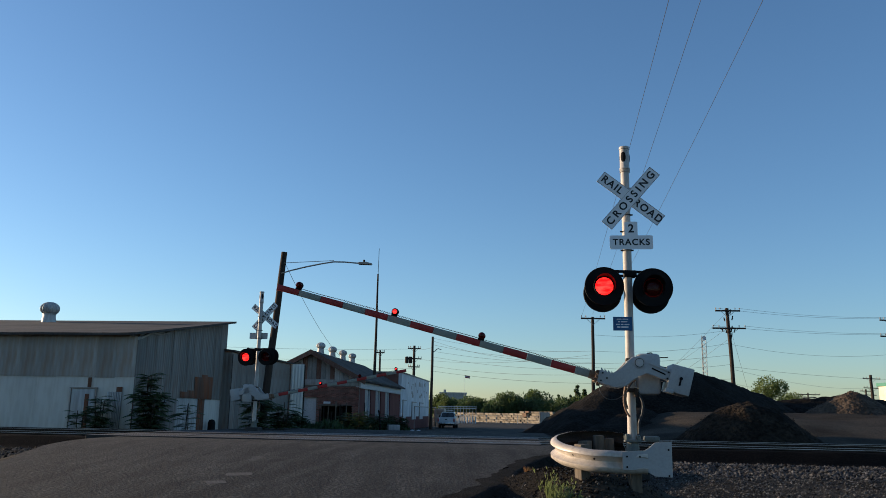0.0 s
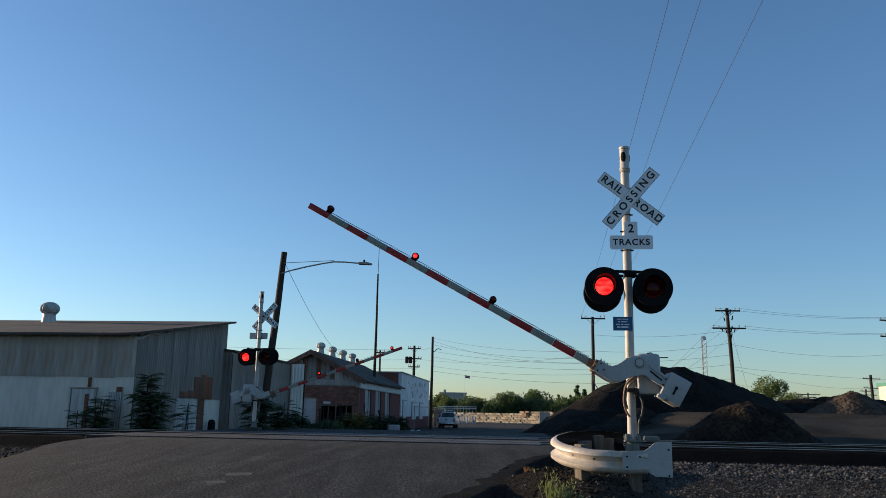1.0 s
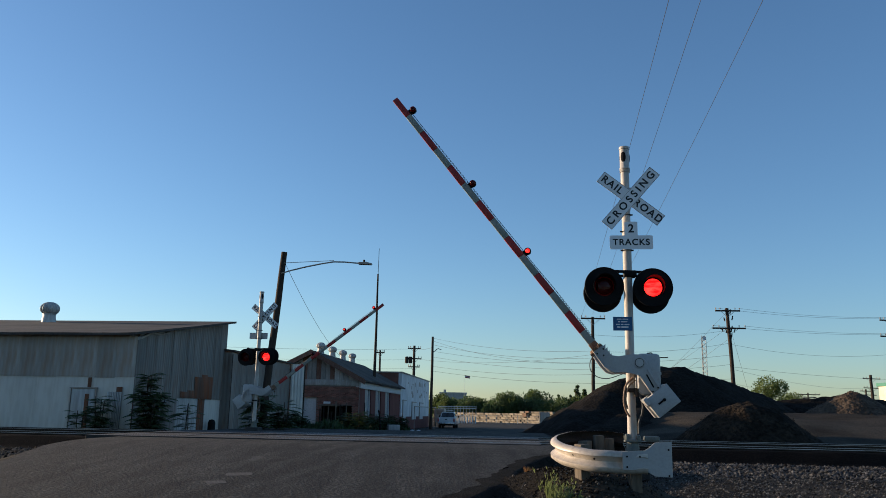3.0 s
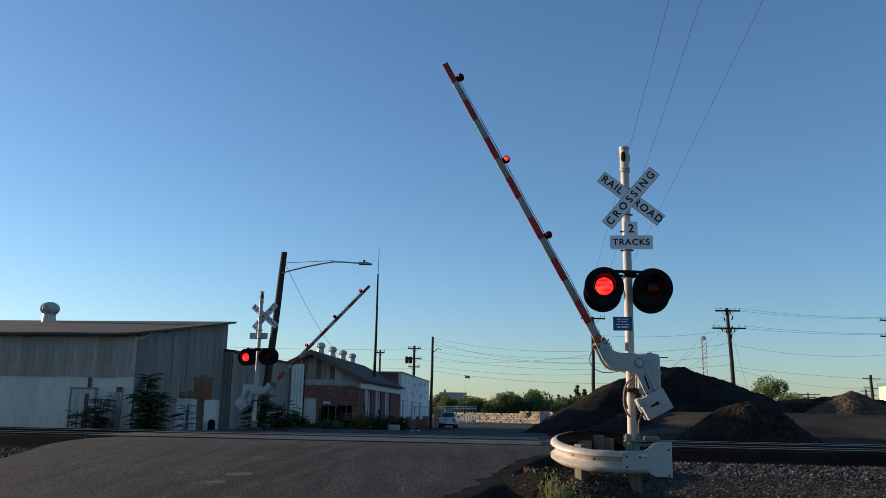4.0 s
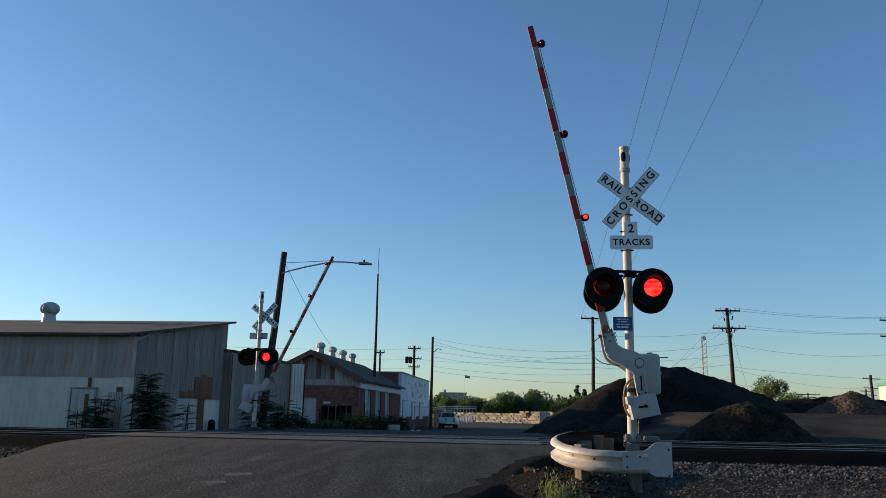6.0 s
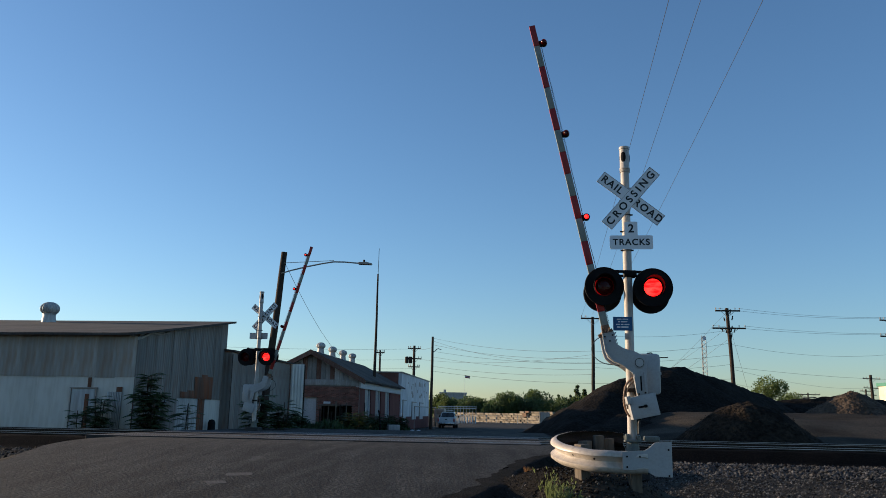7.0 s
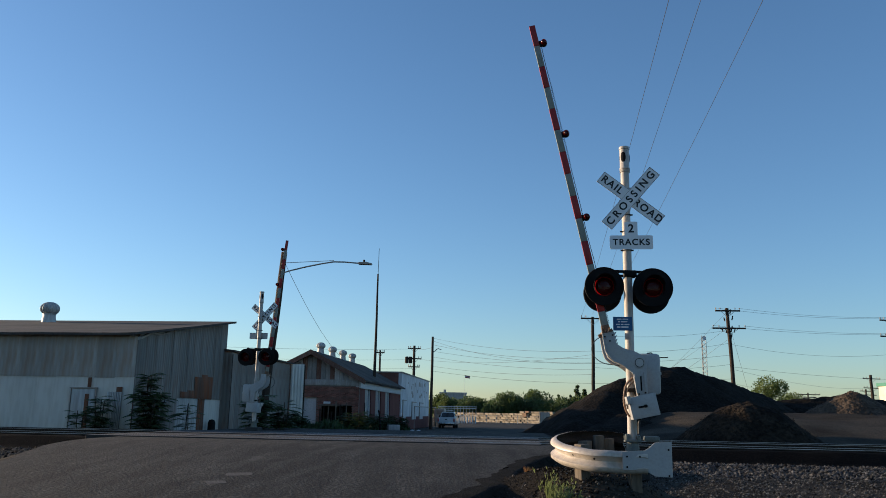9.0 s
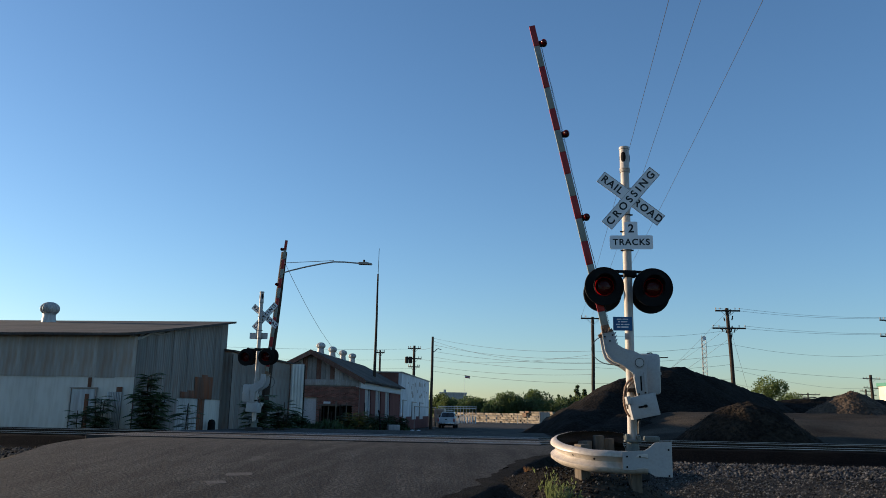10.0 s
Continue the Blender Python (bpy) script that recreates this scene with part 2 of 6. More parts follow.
def curve_through(pts, k=5):
    """A rounded line through points, for tube()."""
    p = [Vector(q) for q in pts]
    p = [p[0] * 2 - p[1]] + p + [p[-1] * 2 - p[-2]]
    out = []
    for a, b, c, d in zip(p, p[1:], p[2:], p[3:]):
        for i in range(k):
            t = i / k
            out.append(0.5 * (2 * b + (c - a) * t + (2 * a - 5 * b + 4 * c - d) * t * t + (3 * b - a - 3 * c + d) * t ** 3))
    return out + [p[-2]]


def prism(bm, outline, y0, y1, bevel=0.0):
    """A flat outline in x and z, thick from y0 to y1."""
    a = [bm.verts.new((x, y0, z)) for x, z in outline]
    b = [bm.verts.new((x, y1, z)) for x, z in outline]
    fs = [bm.faces.new(a), bm.faces.new(b[::-1])]
    for i in range(len(a)):
        j = (i + 1) % len(a)
        bm.faces.new((a[j], a[i], b[i], b[j]))
    if bevel:
        bmesh.ops.bevel(bm, geom=list(fs[0].edges) + list(fs[1].edges), offset=bevel, segments=2, profile=0.5, affect="EDGES")
    return bm


def lathe(bm, profile, n=24, m=None):
    """A profile of (radius, height) turned round z."""
    m = m or Matrix()
    rings = []
    for r, z in profile:
        if r < 1e-6:
            rings.append([bm.verts.new(m @ Vector((0, 0, z)))])
        else:
            rings.append([bm.verts.new(m @ Vector((r * math.cos(k * 2 * math.pi / n), r * math.sin(k * 2 * math.pi / n), z))) for k in range(n)])
    for q, w in zip(rings, rings[1:]):
        for k in range(n):
            j = (k + 1) % n
            if len(q) == 1 and len(w) == 1:
                continue
            if len(q) == 1:
                bm.faces.new((q[0], w[k], w[j]))
            elif len(w) == 1:
                bm.faces.new((q[k], w[0], q[j]))
            else:
                bm.faces.new((q[k], w[k], w[j], q[j]))
    return bm


def letters(bm_parent, text, size, m, material, name="lettering", spacing=1.0, label=""):
    cu = bpy.data.curves.new(name, "FONT")
    cu.body, cu.size, cu.align_x, cu.align_y, cu.extrude = text, size, "CENTER", "CENTER", 0.0015
    cu.space_character, cu.offset = spacing, size * 0.024
    tmp = bpy.data.objects.new(name, cu)
    scene.collection.objects.link(tmp)
    bpy.context.view_layer.update()
    me = bpy.data.meshes.new_from_object(tmp.evaluated_get(bpy.context.evaluated_depsgraph_get()))
    bpy.data.objects.remove(tmp)
    me.materials.clear()
    me.materials.append(material)
    ob = place(new(name, me), bm_parent, m)
    return tagged(ob, label) if label else ob


def smooth01(a, b, x):
    t = max(0.0, min(1.0, (x - a) / (b - a)))
    return t * t * (3 - 2 * t)


def sheet(name, xs, ys, f, material, smooth=True):
    xs, ys = list(xs), list(ys)
    verts = [(x, y, f(x, y)) for y in ys for x in xs]
    w = len(xs)
    faces = [(j * w + i, j * w + i + 1, (j + 1) * w + i + 1, (j + 1) * w + i) for j in range(len(ys) - 1) for i in range(w - 1)]
    me = bpy.data.meshes.new(name)
    me.from_pydata(verts, [], faces)
    me.materials.append(material)
    me.polygons.foreach_set("use_smooth", [smooth] * len(faces))
    return new(name, me)


# ---------------------------------------------------------------- ground
YAW = 0.105                       # the tracks run along (cos, -sin) of it, the street at right angles to them
ACROSS = Vector((math.sin(YAW), math.cos(YAW), 0))
TRACK = Matrix.Rotation(-YAW, 4, "Z")
NEAR_RAILS, FAR_RAILS = (21.9, 23.34), (25.9, 27.34)


EDGE_Y = (0.0, 6.0, 9.5, 11.3, 12.0, 13.1, 15.3, 16.6, 17.6, 18.6, 21.0, 200.0)
EDGE_X = (1.6, 0.7, 0.05, 0.19, 0.43, 0.77, 1.34, 1.83, 2.5, 2.68, 2.95, 22.6)


def road_right(y):
    return float(np.interp(y, EDGE_Y, EDGE_X))


def road_left(y):
    return -7.6 - 0.22 * max(0.0, y - 13.5) if y < 18 else -8.6 + 0.1056 * max(0.0, y - 30)


def road_z(x, y):
    v = x * ACROSS.x + y * ACROSS.y
    z = -0.046 * max(0.0, 19.0 - v) * smooth01(20.0, 16.0, v)
    return max(z, -0.75) - 0.95 * smooth01(29, 80, v) - 0.02


def ground_z(x, y):
    v = x * ACROSS.x + y * ACROSS.y
    road = road_z(x, y)
    off = max(x - road_right(y), road_left(y) - x)
    k = smooth01(-0.15, 1.3, off)
    wild = -0.44 - 0.1 * smooth01(18.5, 15.0, v) + 0.03 * noise.noise(Vector((x * 0.5, y * 0.5, 0)))
    bed = smooth01(18.4, 20.6, v) * smooth01(31.0, 28.6, v)
    wild = wild * (1 - bed) + (-0.36 + 0.24 * smooth01(21.05, 21.6, v)) * bed
    wild = min(wild, -0.44 - 0.5 * smooth01(30, 70, v)) if v > 30 else wild
    wild += 1.6 * smooth01(28.5, 47, v) * smooth01(4, 13, x) * smooth01(140, 85, v)
    wild += (0.2 * noise.noise(Vector((x * 0.16, y * 0.4, 5))) + 0.1 * noise.noise(Vector((x * 0.5, y * 0.9, 7)))) * smooth01(29, 34, v)
    if v < 16:
        wild -= 0.25 * smooth01(11, 3, v)
    pad = 0.48 * math.exp(-(((x - 2.3) / 1.1) ** 2 + ((y - 12.85) / 1.5) ** 2) ** 2)
    return road * (1 - k) + wild * k - 0.03 * (1 - k) + pad


def spread(lo, hi, near, step, grow):
    out = [near]
    d = step
    while out[-1] < hi:
        out.append(out[-1] + d)
        d *= grow
    d, left = step, [near]
    while left[-1] > lo:
        left.append(left[-1] - d)
        d *= grow
    return sorted(set(left[1:] + out))


ground = sheet("ground", spread(-2500, 2500, 0.0, 0.25, 1.035), spread(-600, 3500, 14.0, 0.2, 1.03), ground_z, DIRT)
tagged(ground, "bare brown dirt and gravel ground", "ground", kind="structure")


def strip(name, left, right, ys, f, material, n, lift=0.0):
    verts, faces = [], []
    for y in ys:
        a, b = left(y), right(y)
        for i in range(n + 1):
            x = a + (b - a) * i / n
            verts.append((x, y, f(x, y) + lift))
    w = n + 1
    for j in range(len(ys) - 1):
        for i in range(n):
            faces.append((j * w + i, j * w + i + 1, (j + 1) * w + i + 1, (j + 1) * w + i))
    me = bpy.data.meshes.new(name)
    me.from_pydata(verts, [], faces)
    me.materials.append(material)
    me.polygons.foreach_set("use_smooth", [True] * len(faces))
    return new(name, me)


road = strip("road", lambda y: road_left(y) - 0.15 * noise.noise(Vector((1, y * 0.8, 0))), lambda y: road_right(y) + 0.24 * noise.noise(Vector((9, y * 0.9, 0))) + 0.12 * noise.noise(Vector((9, y * 2.3, 4))) + 0.05 * noise.noise(Vector((9, y * 5, 0))),
             [-30 + 0.5 * i for i in range(400)], road_z, ASPHALT, 48)
tagged(road, "worn grey brown asphalt road rising to the crossing", "road", kind="structure")


# ---------------------------------------------------------------- railway
def rail(v):
    t = thing("railway_rail", "rusty steel rail with a polished running head", "rail", TRACK @ pose(0, v, 0), "rails of the two tracks")
    bm = bmesh.new()
    prof = [(-0.075, -0.17), (0.075, -0.17), (0.075, -0.158), (0.012, -0.14), (0.012, -0.045), (0.036, -0.03), (0.036, -0.004), (-0.036, -0.004), (-0.036, -0.03), (-0.012, -0.045), (-0.012, -0.14), (-0.075, -0.158)]
    a = [bm.verts.new((-160, y, z)) for y, z in prof]
    b = [bm.verts.new((160, y, z)) for y, z in prof]
    for i in range(len(a)):
        j = (i + 1) % len(a)
        bm.faces.new((a[i], a[j], b[j], b[i]))
    part("rail_body", bm, STEEL, t, smooth=None)
    bm = box(bmesh.new(), (0, 0, 0), (320, 0.066, 0.009), None)
    part("rail_head", bm, RAILTOP, t, "polished steel running surface", smooth=None)
    return t


for v in (*NEAR_RAILS, *FAR_RAILS):
    rail(v)


# ---------------------------------------------------------------- crossing signals
ARM_ANGLES = ((0.0, 15.0), (0.5, 22.2), (1.0, 29.2), (1.5, 35.4), (2.0, 41.0), (2.5, 46.5), (4.0, 62.0), (4.5, 67.1), (5.0, 72.2), (5.5, 75.8), (5.9, 77.2), (6.4, 77.7), (10.0, 77.7))
FAR_ANGLES = ((0.0, 11.3), (0.5, 15.5), (1.0, 19.7), (1.5, 24.3), (2.0, 28.7), (2.5, 33.1), (4.0, 46.5), (4.5, 51.0), (5.0, 55.6), (5.5, 60.2), (6.8, 72.5), (7.0, 74.3), (7.5, 78.7), (8.0, 83.7), (8.5, 86.2), (9.0, 84.4), (9.5, 85.6), (10.0, 84.7))
TURNING = []      # moving parts and their rows, keyed at the end
FLASH_LEFT = [(0.0, 0.15), (0.85, 1.61), (2.18, 2.86), (3.53, 4.18), (4.85, 5.61), (6.2, 6.85)]
ARM_MIDDLE = [(0.0, 0.15), (0.8, 1.4), (2.18, 2.86), (3.53, 4.1), (4.8, 5.61), (6.2, 6.85)]
ARM_INNER = [(0.15, 0.8), (1.4, 2.18), (2.86, 3.53), (4.1, 4.8), (5.42, 6.2), (6.85, 7.25)]
FLASH_RIGHT = [(0.15, 0.85), (1.61, 2.18), (2.86, 3.53), (4.18, 4.85), (5.61, 6.2), (6.85, 7.25)]


def flash_rows(base, lit):
    """The reflector shows its lit face while on, and turns its black back to the lens when off."""
    def at(t):
        return any(a <= t + 1e-6 < b for a, b in lit)
    rows, state = [(0.0, base @ pose(0, 0, 0, 0, 0, 0 if at(0.0) else 180))], at(0.0)
    for a, b in lit:
        for t, on in ((a, True), (b, False)):
            if on != state:
                for i in range(-1, 5):
                    k = max(0, min(3, i)) / 3
                    rows.append((t + (i - 1) / 30, base @ pose(0, 0, 0, 0, 0, 180 * (1 - k) if on else 180 * k)))
                state = on
    rows.append((10.0, base @ pose(0, 0, 0, 0, 0, 0 if state else 180)))
    return rows


def reflector(parent, y, r, lit, facing=1):
    bm = bmesh.new()
    turn = Matrix.Rotation(radians(90), 4, "X")
    lathe(bm, [(0, 0.014), (r * 0.5, 0.012), (r * 0.85, 0.006), (r, 0.0)], 24, turn)
    n = len(bm.faces)
    lathe(bm, [(r, 0.0), (r * 0.85, -0.008), (0, -0.012)], 24, turn)
    for i, f in enumerate(bm.faces):
        f.material_index = 0 if i < n else 1
    ob = place(new("reflector", mesh_of("reflector", bm, GLOW, BLACK)), parent)
    TURNING.append((ob, flash_rows(pose(0, y, 0, 0, 0, 0 if facing > 0 else 180), lit)))
    return ob


def lamp_head(parent, x, y, z, lit, facing=1, tilt=0.0):
    """A round black target with hood, red lens and reflector, looking along -y, or +y when facing is -1."""
    m = pose(x, y, z, tilt, 0, 0 if facing > 0 else 180)
    turn = Matrix.Rotation(radians(90), 4, "X")
    bm = bmesh.new()
    lathe(bm, [(0.165, 0.012), (0.295, 0.012), (0.305, 0.02), (0.312, 0.006), (0.3, -0.006), (0.15, -0.01), (0.15, 0.006), (0.165, 0.012)], 40, turn)
    lathe(bm, [(0.16, 0.0), (0.165, -0.06), (0.14, -0.13), (0.06, -0.17), (0.0, -0.175)], 28, turn)
    head = part("lamp_head", bm, BLACK, parent, "round black target and lamp housing", m)
    bm = bmesh.new()
    rings = []
    for i in range(25):
        a = radians(-40 + 260 * i / 24)
        far = 0.27 if 20 < i * 260 / 24 < 240 else 0.2
        c, s2 = math.cos(a), math.sin(a)
        rings.append([bm.verts.new((rr * c, -d, rr * s2)) for rr, d in ((0.172, 0.0), (0.172, far * (0.55 + 0.45 * max(0, s2))), (0.166, far * (0.55 + 0.45 * max(0, s2))), (0.166, 0.0))])
    for q, w in zip(rings, rings[1:]):
        for k in range(4):
            bm.faces.new((q[k], q[(k + 1) % 4], w[(k + 1) % 4], w[k]))
    part("hood", bm, BLACK, head)
    bm = lathe(bmesh.new(), [(0.152, 0.018), (0.13, 0.034), (0.08, 0.044), (0.0, 0.048)], 28, turn)
    part("lens", bm, LENS, head, "deep red ribbed glass lens")
    reflector(head, -0.008, 0.142, lit)
    return head


def blade(parent, text, angle, m, flip):
    base = m @ pose(0, 0, 0, 0, -angle, 0)
    bm = box(bmesh.new(), (0, 0, 0), (1.22, 0.004, 0.215), None)
    ob = part("crossbuck_blade", bm, SIGN, parent, "white crossbuck blade with black letters", base, smooth=None)
    bm = box(bmesh.new(), (0, 0.003, 0), (1.21, 0.0025, 0.205))
    part("blade_back", bm, SIGNBACK, ob, smooth=None)
    bm = bmesh.new()
    for q in ((0, 0.101, 1.2, 0.004), (0, -0.101, 1.2, 0.004)):
        box(bm, (q[0], -0.003, q[1]), (q[2], 0.002, q[3]))
    for sx in (-1, 1):
        box(bm, (sx * 0.6, -0.003, 0), (0.004, 0.002, 0.206))
    part("border_line", bm, INK, ob, smooth=None)
    for word, x in text:
        letters(ob, word, 0.17, pose(x, -0.0045, 0, 90, 0, 0), INK, spacing=1.52 if len(word) > 4 else 1.22)
    return ob


def crossing_signal(m, angles, label, far=False):
    t = thing("crossing_signal", label, "level crossing signal", m, "crossing signals")
    bm = cyl(bmesh.new(), (0, 0, 0.40), (0, 0, 4.8), 0.072, 0.07, 24)
    part("mast", bm, WHITE, t, "white painted round steel mast with rust streaks")
    bm = bmesh.new()
    lathe(bm, [(0.07, 4.76), (0.085, 4.77), (0.085, 4.79), (0.078, 4.8), (0.078, 5.11), (0.088, 5.115), (0.088, 5.15), (0.08, 5.16), (0, 5.165)], 24)
    for z in (4.72, 4.745):
        cyl(bm, (0, 0, z), (0, 0, z + 0.012), 0.084, None, 24)
    cap = part("mast_cap", bm, WHITE, t)
    for a in (-22, 98, 218):
        bm = lathe(bmesh.new(), [(0.0, 0.009), (0.03, 0.005), (0.042, -0.004)], 16, Matrix.Rotation(radians(a), 4, "Z") @ Matrix.Translation((0, -0.078, 4.97)) @ Matrix.Rotation(radians(90), 4, "X") @ Matrix.Diagonal((1, 2.3, 1, 1)))
        part("cap_slot", bm, BLACK, cap, "dark oval opening")
    bm = bmesh.new()
    box(bm, (0, 0, 0.0), (0.46, 0.46, 0.4), None, 0.02)
    part("foundation", bm, PANEL, t, "grey concrete foundation block")
    bm = bmesh.new()
    box(bm, (0, 0, 0.37), (0.25, 0.25, 0.03), None, 0.006)
    lathe(bm, [(0.11, 0.18), (0.1, 0.3), (0.09, 0.36)], 20)
    box(bm, (-0.085, -0.07, 0.43), (0.05, 0.06, 0.1), None, 0.01)
    box(bm, (0.09, -0.06, 0.42), (0.05, 0.08, 0.08), None, 0.01)
    for sx in (-0.1, 0.1):
        for sy in (-0.1, 0.1):
            cyl(bm, (sx, sy, 0.38), (sx, sy, 0.45), 0.02, None, 6)
    part("base_plate", bm, BOXGREY, t, "dull grey cast base")
    box_bm = box(bmesh.new(), (0.3, 0.05, 0.41), (0.22, 0.22, 0.08), None, 0.02)
    part("junction_box", box_bm, BOXGREY, t, "grey green junction box")
    # signs, on both sides of the mast
    for side in (1, -1) if far else (1,):
        f = pose(0, 0, 0, 0, 0, 0 if side > 0 else 180)
        lean = -1 if far and side > 0 else 1
        off = 0.07 if not far else 0.14 * -side
        blade(t, (("RAIL", -0.375), ("ROAD", 0.345)), -38.5 * lean, f @ pose(off, -0.105 if side > 0 else 0.093, 4.245), side < 0)
        blade(t, (("CROSSING", 0.0),), 49.0 * lean, f @ pose(off, -0.125 if side > 0 else 0.081, 4.245), side < 0)
        bm = box(bmesh.new(), (0.03, -0.09, 4.28), (0.1, 0.03, 0.3), f)
        part("bracket", bm, ALU, t)
    bm = bmesh.new()
    pts = []
    for cx, cz, a0 in ((0.315, 3.455, -90), (0.315, 3.625, 0), (0.105, 3.655, 999), (0.075, 3.855, 0), (-0.075, 3.855, 90), (-0.105, 3.655, 999), (-0.315, 3.625, 90), (-0.315, 3.455, 180)):
        if a0 == 999:
            pts.append((cx, cz))
        else:
            for i in range(5):
                a = radians(a0 + 22.5 * i)
                pts.append((cx + 0.03 * math.cos(a), cz + 0.03 * math.sin(a)))
    prism(bm, pts, -0.004, 0.0)
    plate = part("track_count_plate", bm, SIGN, t, "white T-shaped plate with black letters", pose(0.06, -0.1, -0.03), smooth=None)
    bm = prism(bmesh.new(), [(x * 0.985, 3.6 + (z - 3.6) * 0.985) for x, z in pts], 0.001, 0.004)
    part("plate_back", bm, SIGNBACK, plate, smooth=None)
    letters(plate, "TRACKS", 0.145, pose(0, -0.0055, 3.54, 90, 0, 0), INK, spacing=1.15)
    letters(plate, "2", 0.19, pose(0, -0.0055, 3.765, 90, 0, 0), INK)
    for z in (3.385, 3.415, 3.70, 3.98, 4.22):
        bm = lathe(bmesh.new(), [(0.071, z), (0.08, z), (0.08, z + 0.014), (0.071, z + 0.014)], 20)
        box(bm, (-0.085, -0.02, z + 0.007), (0.04, 0.02, 0.022), None, 0.003)
        box(bm, (0.085, -0.02, z + 0.007), (0.04, 0.02, 0.022), None, 0.003)
        part("strap", bm, BLACK, t, "dark steel strap round the mast")
    # lamps on a cross arm
    bm = bmesh.new()
    tube(bm, [(-0.42, -0.05, 3.06), (-0.3, -0.08, 3.04), (0, -0.09, 3.03), (0.3, -0.08, 3.02), (0.46, -0.05, 3.04)], 0.024, 10)
    tube(bm, [(-0.42, 0.05, 3.0), (0, 0.09, 2.99), (0.46, 0.05, 3.0)], 0.02, 8)
    box(bm, (0.03, -0.02, 3.0), (0.2, 0.22, 0.1), None, 0.02)
    for x in (-0.38, 0.42):
        tube(bm, [(x, -0.05, 3.07), (x, -0.16, 2.98), (x, -0.2, 2.85)], 0.022, 8)
        tube(bm, [(x, 0.05, 3.0), (x, 0.16, 2.92), (x, 0.2, 2.8)], 0.022, 8)
    part("lamp_arm", bm, BLACK, t, "black iron cross arm")
    on = [FLASH_LEFT, FLASH_RIGHT]
    lamp_head(t, -0.4, -0.23, 2.77, on[0], 1)
    lamp_head(t, 0.36, -0.23, 2.75, on[1], 1)
    lamp_head(t, -0.39, 0.21, 2.72, on[1], -1)
    lamp_head(t, 0.38, 0.21, 2.7, on[0], -1)
    if not far:
        bm = box(bmesh.new(), (-0.11, -0.09, 2.19), (0.3, 0.006, 0.22), None)
        bs = part("notice_plate", bm, BLUE, t, "small blue enamel notice with white lines of writing", smooth=None)
        bm = bmesh.new()
        for row, words in enumerate(((0.07, 0.09), (0.03, 0.1), (0.06, 0.04, 0.08), (0.05, 0.11))):
            x = -0.11 - (sum(words) + 0.015 * (len(words) - 1)) / 2
            for w in words:
                box(bm, (x + w / 2, -0.0945, 2.262 - 0.042 * row), (w, 0.002, 0.014 if row < 3 else 0.022))
                x += w + 0.015
        part("writing_bar", bm, SIGN, bs, smooth=None)
    # gate drive
    bm = box(bmesh.new(), (0.27, 0.02, 1.4), (0.36, 0.34, 0.64), None, 0.06)
    box(bm, (0.27, 0.02, 1.41), (0.38, 0.3, 0.05), None, 0.01)
    cyl(bm, (0.1, -0.24, 1.56), (0.1, 0.2, 1.56), 0.09, None, 20)
    drive = part("gate_drive", bm, ALU, t, "grey cast housing of the gate drive")
    bm = tube(bmesh.new(), [(0.25, 0, 1.68), (0.27, 0, 1.73), (0.33, 0, 1.74), (0.37, 0, 1.7)], 0.01, 6)
    tube(bm, [(0.4, -0.05, 1.66), (0.58, -0.05, 1.665)], 0.008, 6)
    part("lifting_eye", bm, BLACK, drive)
    for z in (1.15, 1.62):
        part("mast_clamp", box(bmesh.new(), (0.05, 0, z), (0.24, 0.18, 0.06), None, 0.012), STEEL, t)
    bm = tube(bmesh.new(), curve_through([(0.02, -0.12, 1.34), (-0.09, -0.14, 1.22), (-0.13, -0.14, 1.0), (-0.1, -0.12, 0.84), (-0.04, -0.09, 0.74)]), 0.017, 8)
    tube(bm, curve_through([(0.06, -0.12, 1.3), (-0.05, -0.15, 1.2), (-0.1, -0.15, 1.02), (-0.07, -0.12, 0.86)]), 0.012, 6)
    part("cable", bm, COPPER, t, "brown jacketed cable looping down the mast")
    bm = tube(bmesh.new(), curve_through([(0.1, -0.1, 1.12), (0.16, -0.12, 0.95), (0.15, -0.12, 0.8), (0.1, -0.11, 0.66), (0.09, -0.1, 0.48)]), 0.02, 8)
    part("cable", bm, RUBBER, t)
    bm = box(bmesh.new(), (-0.03, -0.1, 1.14), (0.16, 0.06, 0.05), None, 0.01)
    cyl(bm, (-0.1, -0.12, 1.1), (-0.1, -0.12, 1.2), 0.025, None, 8)
    cyl(bm, (0.06, -0.13, 1.05), (0.06, -0.13, 1.18), 0.03, None, 8)
    part("cable_gland", bm, STEEL, t)
    gate_arm(t, angles, 5.65 if far else 5.98, far)
    return t


